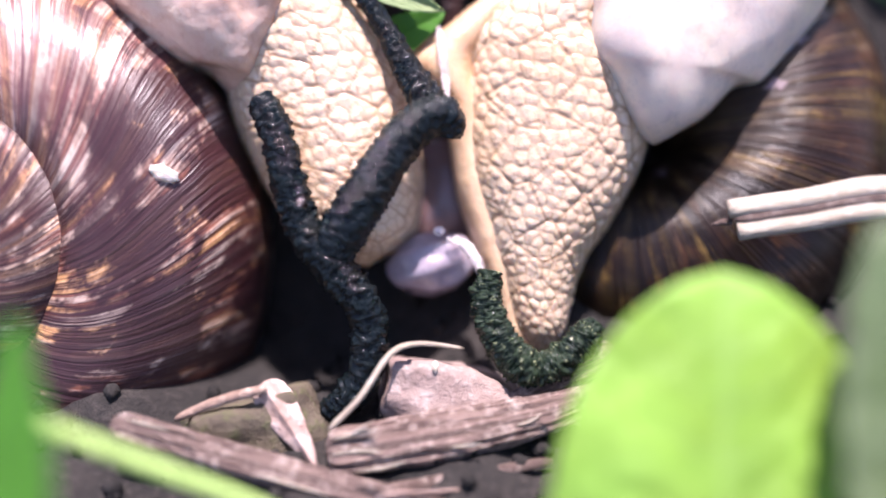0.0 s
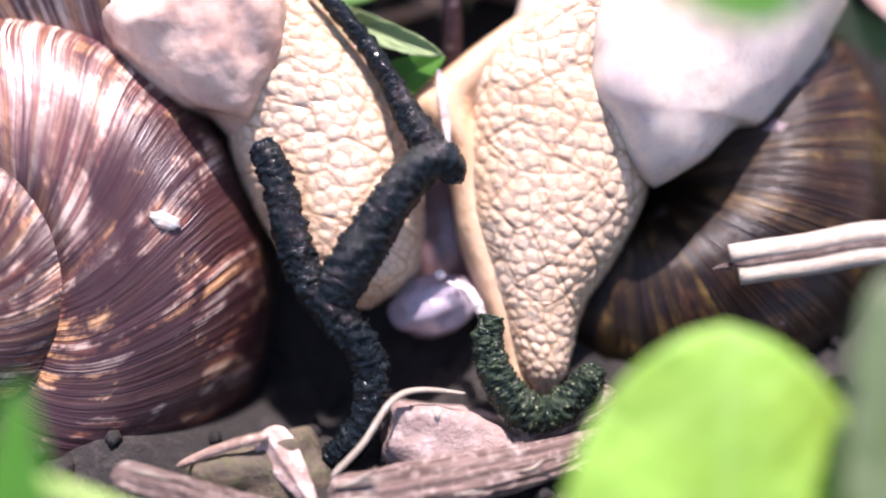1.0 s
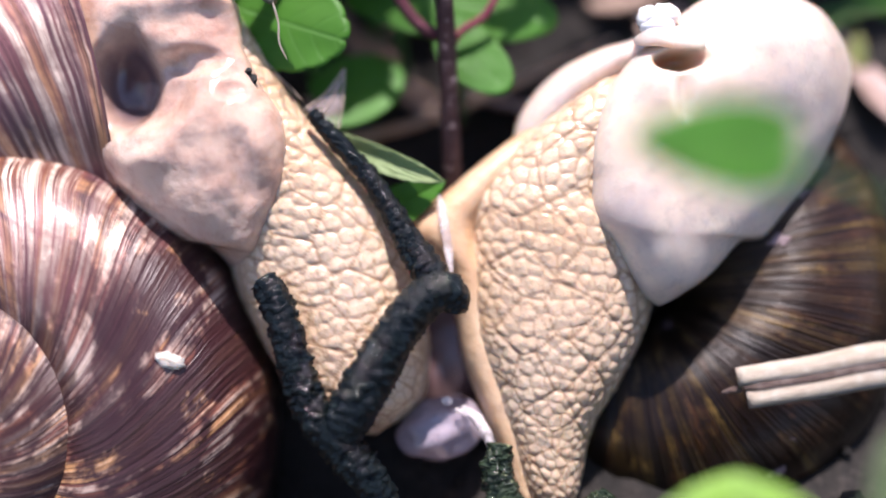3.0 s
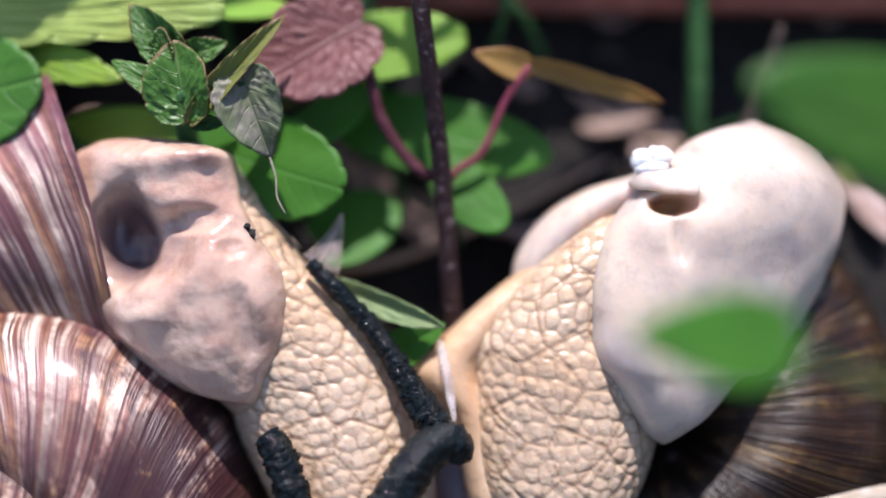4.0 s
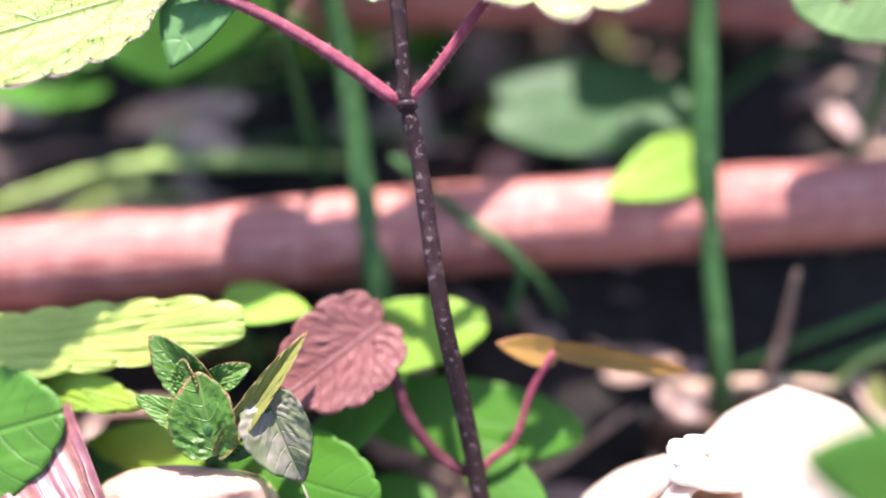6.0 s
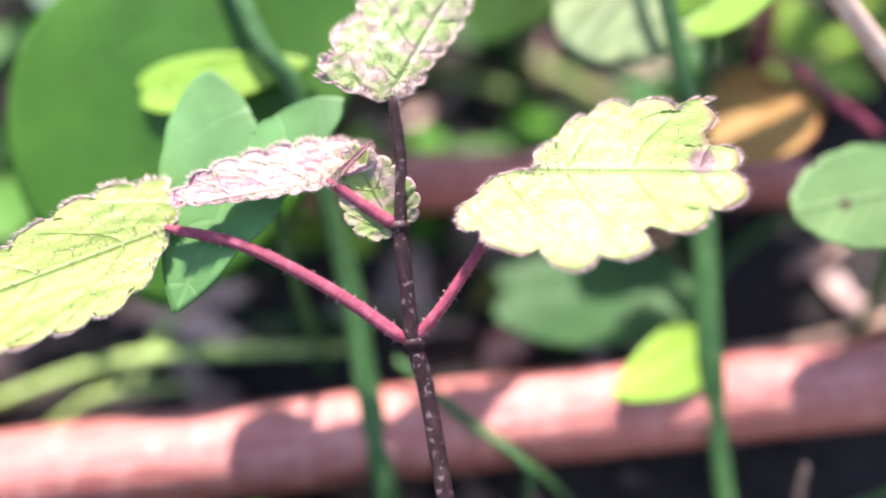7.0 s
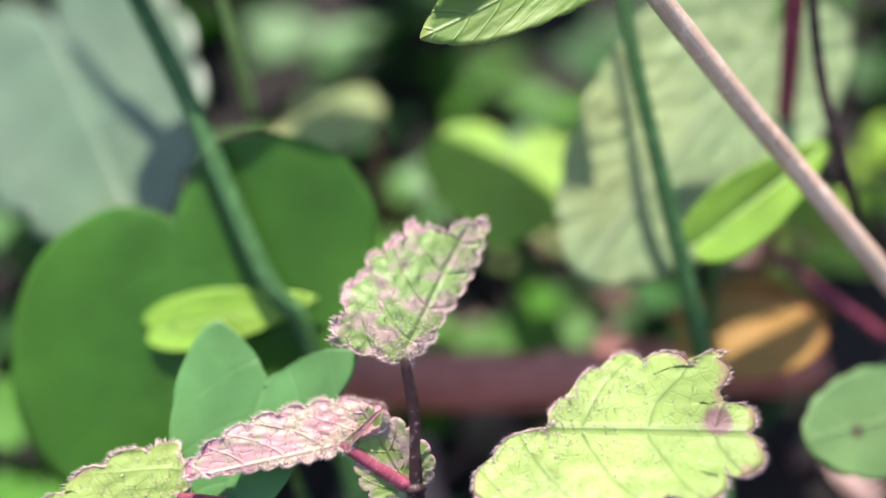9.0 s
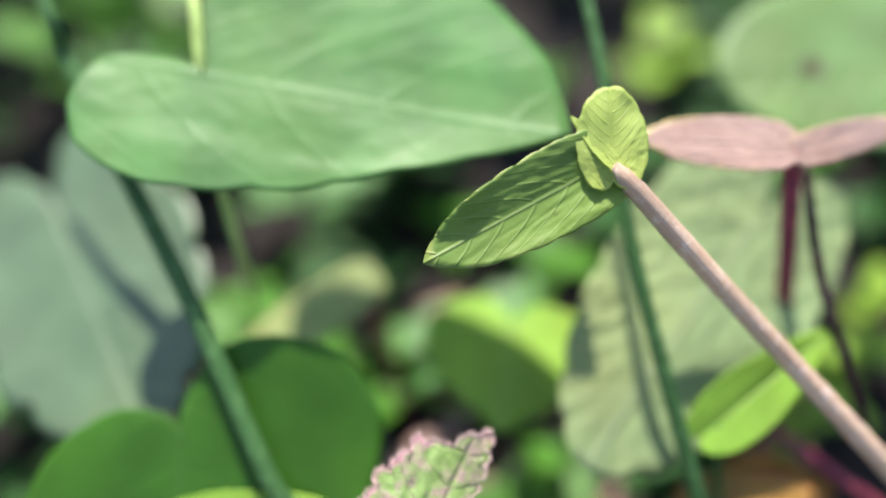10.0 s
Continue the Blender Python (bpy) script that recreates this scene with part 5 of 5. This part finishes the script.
    # taller leaves further up the bank
    lobe_r = ((0, 1.0), (30, 0.80), (50, 0.68), (72, 0.63), (93, 0.64), (114, 0.58), (135, 0.44), (155, 0.3), (170, 0.12), (180, 0.03))
    lobe_l = ((0, 1.0), (30, 0.85), (56, 0.62), (71, 0.5), (87, 0.38), (97, 0.3), (130, 0.12), (150, 0.06), (180, 0.03))
    lone_leaf((-14.4, 65.5, 82.3), (-18.9, 71.6, 59.0), (0.5, 64.9, 80.0), lobe_r, LEAF_BROAD, "broad two-lobed green leaf with dark spots", seed=15.0, around=220, rings=20, other=lobe_l, ws=1.0, tilt=0.1)
    side_l = ((0, 1.0), (16, 0.72), (35, 0.55), (59, 0.46), (90, 0.43), (115, 0.44), (124, 0.42), (135, 0.24), (150, 0.08), (180, 0.03))
    side_r = ((0, 1.0), (16, 0.63), (46, 0.40), (75, 0.37), (101, 0.39), (120, 0.47), (128, 0.50), (138, 0.35), (150, 0.1), (180, 0.03))
    lone_leaf((-8.96, 61.2, 69.2), (-16.01, 60.4, 57.14), (-3.84, 60.6, 67.08), side_r, LEAF_BLUE, "bluish-green leaf with two ear lobes", tilt=0.05, seed=16.0, other=side_l, ws=1.0, around=220, rings=18, fold=0.08)
    lone_leaf((-15.8, 66.2, 75.4), (-4.4, 65.0, 75.0), (-10.0, 64.7, 77.4), OVATE, l, "pale lime leaf behind the broad leaf", seed=18.0)
    lone_leaf((2.26, 75, 92.7), (-11.29, 75.6, 87.41), (-4.95, 74.6, 92.39), LONG, LEAF_PALE, "narrow pale lime leaf on red stalk", STEM_RED, fold=0.1, tilt=0.3, seed=19.0)
    lone_leaf((-24, 76, 104), (-17.0, 76, 82.0), (-10.5, 73.0, 98.0), BROAD, LEAF_SILVER, "large silvery-green leaf on the bank", seed=20.0, teeth=8, tooth=0.1, around=160)
    lone_leaf((33.54, 67.5, 87.83), (15.21, 66.5, 72.49), (20.27, 66.5, 88.2), BROAD, LEAF_GREY, "large greyish-green matt leaf", tilt=0.0, seed=21.0, teeth=11, tooth=0.05, around=240, rings=24, quilt=0.4, laterals=8)
    lone_leaf((13.34, 74, 84.95), (10.07, 74.5, 76.6), (5.05, 74, 84.31), HEART, LEAF_LIME, "lime rounded scalloped leaf on the bank", teeth=8, tooth=0.06, tilt=0.3, seed=22.0)
    lone_leaf((26.02, 64.5, 73.87), (36.56, 63, 78.88), (28.97, 63.4, 78.2), OVATE, LEAF_LIME, "yellow-green wavy leaf beside green stem", seed=23.0, fold=0.2, tilt=0.1)
    lone_leaf((25.6, 71, 66.4), (34.6, 70.4, 64.4), (31.2, 70.0, 68.8), ROUND, LEAF_OCHRE, "yellowing leaf in shade", seed=24.0)
    lone_leaf((37.13, 65.4, 57.38), (28.46, 64.6, 57.23), (33.49, 64.8, 61.4), BROAD, LEAF_ROUND, "rounded pale green leaf with a brown spot", teeth=8, tooth=0.06, seed=25.0, tilt=0.2, around=200)
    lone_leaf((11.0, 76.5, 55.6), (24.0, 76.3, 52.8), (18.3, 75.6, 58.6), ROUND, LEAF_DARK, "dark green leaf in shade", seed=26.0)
    lone_leaf((21.5, 72.4, 48.4), (14.0, 72.2, 46.0), (18.4, 71.8, 50.2), OVATE, l, "small yellow-green leaf behind the stem", seed=27.0)
    lone_leaf((52, 68, 100), (35.8, 67, 103), (44, 66, 110), ROUND, LEAF_ROUND, "large lime rounded leaf", seed=28.0)
    lone_leaf((35, 58, 92.56), (23.79, 57, 95.61), (30.07, 57, 97.25), LONG, LEAF_MAUVE, "mauve folded leaf with yellow edge", STEM_RED, seed=29.0, teeth=7, tooth=0.05, quilt=0.1, around=180, ws=1.0, tilt=0.2)
    lone_leaf((35.45, 58, 92.01), (44.41, 58, 92.4), (39.9, 57.6, 93.58), LONG, LEAF_MAUVE, "mauve folded leaf with yellow edge", STEM_RED, seed=30.0, teeth=7, tooth=0.05, quilt=0.1, around=180, tilt=0.2)


def green_stems():
    for pts, r, lab in (
        ([(-5.0, 84, 26), (-5.0, 75.0, 39.4), (-4.9, 72.4, 50.2), (-4.8, 70.4, 58.9), (-5.39, 68, 65.93), (-6.13, 65.2, 73.58), (-8.04, 64, 77.47), (-11.48, 63.2, 92.52), (-17.21, 62.4, 112.69), (-17.5, 61, 116), (-22, 60, 135)], [1.15, 1.1, 1.0, 0.95, 0.85, 0.8, 0.78, 0.75, 0.7, 0.6, 0.4], "tall leaning dark green stem"),
        ([(21.6, 84, 20), (21.6, 76, 30), (22.0, 73.4, 41.0), (22.3, 71.0, 48.6), (23.6, 68.6, 60), (23.4, 66.0, 68.1), (22.6, 62.8, 79), (22.2, 60.5, 89.1), (23.2, 58.5, 105), (23, 57, 125)], [0.8, 0.8, 0.8, 1.0, 0.95, 0.75, 0.6, 0.55, 0.5, 0.3], "tall thin green stem"),
    ):
        p = thing("green_stem", W(pts[0]), lab, "stem", "green stems")
        part("stem", tube(pts, r, 90, 14, 0.04, 2.0), STEM_GREEN, p)
    single("dry_cane", tube([(20.2, 52.1, 92.5), (27.6, 57.2, 81.8), (37.4, 63.3, 67.7), (46, 69, 55), (53, 80, 42)], [0.75, 0.8, 0.85, 0.9, 0.9], 60, 16, 0.04, 1.5), TAN_STALK, W((52, 74, 40)), "leaning tan dry plant stalk", "stalk")
    single("red_cane", tube([(-75, 79.0, 52), (-38.2, 77.0, 48.6), (0.7, 76.0, 46.0), (38.9, 75.5, 43.0), (75, 76, 40)], [3.9, 3.9, 3.8, 3.6, 3.4], 90, 28, 0.05, 6.0), CANE, W((0, 76, 42)), "thick smooth reddish cane lying across the bank", "cane")
    single("red_cane", tube([(-12, 84, 71), (9.3, 78, 66.3), (22, 79, 64.5), (38, 80, 61.5)], [2.6, 2.6, 2.5, 2.2], 50, 22, 0.06, 5.0), CANE, W((9, 78, 63)), "reddish cane lying behind leaves", "cane")


def heart_plant():
    p = thing("heart_leaf_plant", W((-7, 66, 96)), "climbing plant with a large smooth heart-shaped green leaf", "plant")
    low = ((0, 1.0), (4, 0.88), (8, 0.77), (18, 0.60), (30, 0.485), (55, 0.36), (87, 0.33), (115, 0.356), (136, 0.38), (155, 0.36), (172, 0.31), (180, 0.27))
    high = ((0, 1.0), (12, 0.94), (22, 0.85), (40, 0.72), (60, 0.60), (85, 0.50), (98, 0.40), (104, 0.2), (112, 0.03), (150, 0.03), (165, 0.12), (180, 0.27))
    part("leaf", leaf((-6.5, 59.2, 108.0), (19.2, 58.5, 96.7), (-9.0, 58.1, 98.9), low, 0, fold=0.04, bend=0.02, tilt=0.02, seed=3.0, around=300, rings=24, laterals=4, quilt=0.06, wave=0.2, other=high, ws=1.0), LEAF_BLUE, p, "smooth green heart-shaped leaf with pale veins")
    part("leaf_stalk", tube([(-7.4, 70, 92), (-7.0, 60, 101), (-6.4, 60.3, 114.0), (-6.1, 59.0, 112.3), (-6.5, 59.3, 107.9)], [0.45, 0.4, 0.35, 0.3], 40, 10), STEM_LIME, p)
    q = thing("folded_leaf", W((20.2, 53.5, 92.6)), "yellow-green curled leaf at the end of a dry stalk", "leaf")
    part("leaf", leaf((20.68, 53.4, 93.26), (6.14, 53.6, 89.07), (13.35, 53, 94.2), LONG, 10, 0.035, fold=0.2, seed=4.0, wave=0.4, quilt=0.15, around=200), LEAF_FOLDED, q)
    part("leaf", leaf((20.24, 52.6, 92.7), (21.27, 52, 98.03), (22.93, 52, 95.05), ROUND, 7, 0.04, fold=0.25, cup=-0.2, seed=2.0, wave=0.5, quilt=0.1, ws=0.6), LEAF_YELLOW, q, "rounded yellow-green curled leaf end")
    part("leaf", leaf((20.12, 52.4, 92.83), (18.36, 52.8, 96.77), (18.81, 52.4, 94.18), OVATE, 5, 0.04, fold=0.3, seed=6.0, wave=0.4, quilt=0.1), LEAF_YELLOW, q)


def near_leaves():
    lone_leaf((14.0, 47.0, -18), (15.0, 50.0, -1.1), (5.6, 48.0, -12.0), BROAD, LEAF_FRONT, "bright lime leaf in front of the snails", quilt=0.5, rings=22, wave=0.3, seed=31.0, name="front_leaf", tilt=0.0, fold=0.05, lean=(0.0, 0.002))
    lone_leaf((27, 44, -14), (20.9, 45, 1.6), (17.8, 44, -9), OVATE, LEAF_MOTTLED, "mottled grey-green leaf in front of the dark shell", seed=32.0, name="front_leaf", tilt=0.0, lean=(0.0, 0.002), quilt=0.4, teeth=9, tooth=0.04)
    lone_leaf((-19.89, 43, -12.91), (-20.09, 44, -3.15), (-17.95, 43, -6.7), OVATE, LEAF_GREEN, "green leaf in front of the weathered shell", seed=33.0, name="front_leaf", tilt=0.0, lean=(0.0, 0.002))
    single("front_stalk", tube([(-21.77, 48, -8.58), (-18.39, 49, -10.14), (-14.56, 50, -11.94), (-10.86, 51, -13.62), (-8.26, 52, -15.14)], [0.5, 0.5, 0.48, 0.46, 0.45], 40, 12), STEM_LIME, W((-8, 51, -15)), "lime leaf stalk in front of the snails", "stalk")
    lone_leaf((33, 47, 22), (15.6, 44.8, 27.8), (18.7, 44.6, 30.6), BROAD, LEAF_SPOTTED, "soft green leaf in front of the pale mantle", seed=35.0, name="front_leaf", tilt=0.0, stalk=[(46, 58, -10), (42, 50, 8), (33, 47, 22)])
    lone_leaf((15.11, 43, 15.12), (8.49, 42.7, 15.81), (12, 43, 17.07), OVATE, LEAF_GREEN, "small green leaf hanging before the pale mantle", seed=34.0, name="front_leaf", tilt=0.0, r=0.2, ws=0.75, stalk=[(44, 55, -12), (38, 50, 4), (15.11, 43, 15.12)])


nettle_plant()
bud_sprig()
back_leaves()
green_stems()
heart_plant()
near_leaves()


def far_litter():
    for n, (A, T, S, m, lab) in enumerate((
        ((-25.6, 84.5, 60.7), (-14.3, 82.1, 61.5), (-19.2, 82.0, 63.4), LITTER, "pale beige dead leaf on the soil"),
        ((-21.0, 82.6, 59.5), (-15.3, 80.8, 56.6), (-18.1, 82.0, 56.3), LITTER, "pinkish dead leaf on the soil"),
        ((6.5, 81.9, 52.0), (11.2, 82.2, 49.1), (8.5, 82.4, 48.6), LITTER, "pale beige dead leaf scrap"),
        ((-21.4, 82.6, 52.2), (-16.8, 82.6, 51.9), (-19.2, 82.9, 50.3), DRY, "brown dead leaf scrap"),
        ((28.7, 73.7, 67.5), (36.7, 72.6, 65.7), (33.2, 72.1, 70.2), LEAF_OCHRE, "yellowing dead leaf on soil"),
    )):
        single("dead_leaf", leaf(A, T, S, OVATE, fold=0.2, wave=0.8, thick=0.2, seed=n * 1.3, around=80, rings=8), m, W(A), lab, "leaf", "dead leaf scraps")
    for pts, r, m, lab in (
        ([(-42.2, 83.8, 54.9), (-27.9, 82.1, 56.9), (-17.4, 81.0, 55.9), (-6.2, 80.9, 54.2)], [0.55, 0.6, 0.6, 0.5], STEM_LIME, "pale green fallen stalk lying on soil"),
        ([(26.2, 81.1, 47.4), (33.4, 80.9, 47.4), (42.8, 80.5, 48.3)], [0.5, 0.5, 0.4], TAN_STALK, "thin tan fallen stalk"),
        ([(-40.4, 85.2, 59.0), (-32.7, 84.8, 60.3), (-25.5, 84.9, 58.5)], [0.5, 0.45, 0.35], STRAW, "thin dry fallen stalk"),
        ([(16.9, 79.9, 29.2), (25.3, 78.3, 31.6), (37.4, 76.6, 34.3)], [0.5, 0.45, 0.4], STEM_GREEN, "green grass stalk lying low"),
        ([(20.0, 80.1, 27.2), (28.4, 78.5, 29.7), (37.9, 77.0, 31.9)], [0.55, 0.5, 0.45], STEM_GREEN, "green grass stalk lying low"),
        ([(24.2, 78.0, 27.2), (26.8, 75.1, 32.9), (28.1, 72.3, 38.2)], [0.5, 0.45, 0.3], STRAW, "small bent brown twig"),
        ([(-2.3, 73.0, 52.2), (2.6, 71.8, 46.2), (6.3, 71.3, 41.9), (5.1, 75.0, 37.4)], [0.4, 0.4, 0.3], STEM_GREEN, "thin curved green shoot"),
        ([(5.3, 72.1, 43.5), (7.7, 73.4, 40.8), (9.9, 76.8, 37.9)], [0.35, 0.35, 0.3], STEM_GREEN, "thin curved green shoot"),
        ([(32.2, 72.6, 73.1), (35.7, 71.2, 68.3), (40.4, 71.8, 63.0)], [0.45, 0.45, 0.4], STEM_RED, "thin dark red stalk"),
        ([(36.8, 60.3, 91.4), (36.1, 61.9, 83.3), (37.1, 64.3, 75.7), (38.7, 68.2, 70.5)], [0.4, 0.4, 0.4], STEM_BROWN, "thin dark stem of a distant plant"),
    ):
        single("fallen_stalk", tube(pts, r, 36, 10, 0.08, 1.5), m, W(pts[0]), lab, "stalk", "fallen stalks")
    rng = random.Random(5)
    for n in range(120):
        x, y = rng.uniform(-0.055, 0.06), rng.uniform(0.062, 0.125)
        c = Vector((x, y, ground_z(x, y) + 0.0006))
        inv = BANK.inverted()
        A = 1000 * (inv @ c)
        ang = rng.uniform(0, 6.28)
        d = Vector((math.cos(ang), math.sin(ang), 0.35 * math.sin(ang)))
        L = rng.uniform(2.5, 8.5)
        T = 1000 * (inv @ (c + d * L / 1000 + Vector((0, 0, 0.0008))))
        s = Vector((-math.sin(ang), math.cos(ang), 0.5))
        S = 1000 * (inv @ (c + d * L / 2000 + s * L * 0.0003))
        single("dead_leaf", leaf(A, T, S, OVATE, fold=rng.uniform(0, 0.4), wave=1.0, thick=0.18, seed=n, around=44, rings=5), rng.choice((LITTER, DRY, DRY, LITTER, STRAW, LEAF_OLIVE)), c, "small crumpled brown dead leaf on dark soil", "leaf", "dead leaf scraps")
    for n in range(34):
        x, y = rng.uniform(-0.06, 0.06), rng.uniform(0.058, 0.125)
        ang = rng.uniform(-0.5, 0.5) + (3.14 if n % 2 else 0)
        L = rng.uniform(0.012, 0.03)
        pts = []
        for s in (0, 0.35, 0.7, 1.0):
            px, py = x + L * s * math.cos(ang), y + L * s * math.sin(ang) + 0.003 * math.sin(3 * s + n)
            pts.append(tuple(1000 * (BANK.inverted() @ Vector((px, py, ground_z(px, py) + 0.0008 + 0.0012 * math.sin(3.1 * s))))))
        single("fallen_stalk", tube(pts, [0.4, 0.45, 0.25], 24, 8, 0.08, 1.5), (TAN_STALK, STRAW, STEM_GREEN, STEM_LIME, DRY)[n % 5], W(pts[0]), ("thin tan fallen stalk on soil", "thin weathered fallen stalk on soil", "thin green grass stalk on soil", "pale green grass stalk on soil", "thin brown fallen twig on soil")[n % 5], "stalk", "fallen stalks")
    verts, faces = [], []
    for n in range(2600):
        x, y = rng.uniform(-0.06, 0.07), rng.uniform(-0.005, 0.15)
        r = rng.uniform(0.0002, 0.0008) * (1.6 if rng.random() < 0.12 else 1)
        c = Vector((x, y, ground_z(x, y) + r * 0.3))
        o = len(verts)
        for d in ((1, 0, 0), (-1, 0, 0), (0, 1, 0), (0, -1, 0), (0, 0, 1), (0, 0, -1), (0.6, 0.6, 0.5), (-0.6, 0.5, 0.6), (0.5, -0.6, 0.6), (-0.5, -0.6, 0.5)):
            verts.append(c + Vector(d) * r * rng.uniform(0.7, 1.2))
        faces += [tuple(o + i for i in f) for f in ((6, 0, 2), (6, 2, 4), (6, 4, 0), (7, 2, 1), (7, 4, 2), (7, 1, 4), (9, 1, 3), (9, 4, 1), (9, 3, 4), (8, 3, 0), (8, 4, 3), (8, 0, 4), (0, 5, 2), (2, 5, 1), (1, 5, 3), (3, 5, 0))]
    single("soil_crumbs", (verts, faces), SOIL, (0, 0, 0), "dark loose soil crumbs scattered over the bank", "soil", kind="stuff")


def undergrowth():
    rng = random.Random(11)
    protos = []
    inv = BANK.inverted()
    for n, (mat, table, teeth, size) in enumerate(((LEAF_DARK, ROUND, 8, 6.0), (LEAF_GREEN, OVATE, 0, 7.0), (LEAF_GREEN, BROAD, 9, 6.5), (LEAF_LIME, OVATE, 8, 5.5), (LEAF_BLUE, HEART, 0, 7.0), (LEAF_DARK, OVATE, 0, 7.5))):
        foot = Vector((0.0, 0.3 + 0.03 * n, 0.0))
        p = thing("low_plant", foot, "low green leafy plant growing on the bank", "plant", "low plants on the bank")
        F = 1000 * (inv @ foot)
        up = inv.to_3x3() @ Vector((0, 0, 1))
        count = 5
        for i in range(count):
            ang = 6.28 * i / count + rng.uniform(-0.4, 0.4)
            out = inv.to_3x3() @ Vector((math.cos(ang), math.sin(ang), 0))
            side = inv.to_3x3() @ Vector((-math.sin(ang), math.cos(ang), 0))
            h = rng.uniform(3.5, 9.0)
            A = F + up * h + out * rng.uniform(1.0, 3.0)
            L = size * rng.uniform(0.7, 1.25)
            T = A + out * L * 0.85 + up * L * rng.uniform(-0.15, 0.5)
            S = A + out * L * 0.4 + side * L * 0.36 + up * rng.uniform(-0.4, 0.8)
            part("leaf", leaf(A, T, S, table, teeth, 0.07, fold=rng.uniform(0, 0.2), wave=0.4, seed=n * 7 + i, around=72, rings=7), mat, p)
            part("leaf_stalk", tube([F - up * 2, F + up * h * 0.6 + out * 0.4, A], [0.3, 0.26, 0.2], 12, 7), STEM_GREEN, p)
        protos.append(p)
    spots = []
    for n in range(190):
        for _ in range(30):
            x, y = rng.uniform(-0.09, 0.105), rng.uniform(0.104, 0.27)
            if all((x - q[0]) ** 2 + (y - q[1]) ** 2 > 0.0072**2 for q in spots):
                break
        spots.append((x, y))
        src = protos[rng.choice((0, 0, 1, 1, 2, 3, 4, 5, 5))]
        copy_thing(src, pose(x, y, ground_z(x, y) - 0.001, rng.uniform(-12, 12), rng.uniform(-12, 12), rng.uniform(0, 360)))
    for n, p in enumerate(protos):
        x, y = -0.05 + 0.022 * n, 0.285
        p.matrix_basis = pose(x, y, ground_z(x, y) - 0.001, 0, 0, 40 * n)


far_litter()
undergrowth()


def motions():
    pass


motions()
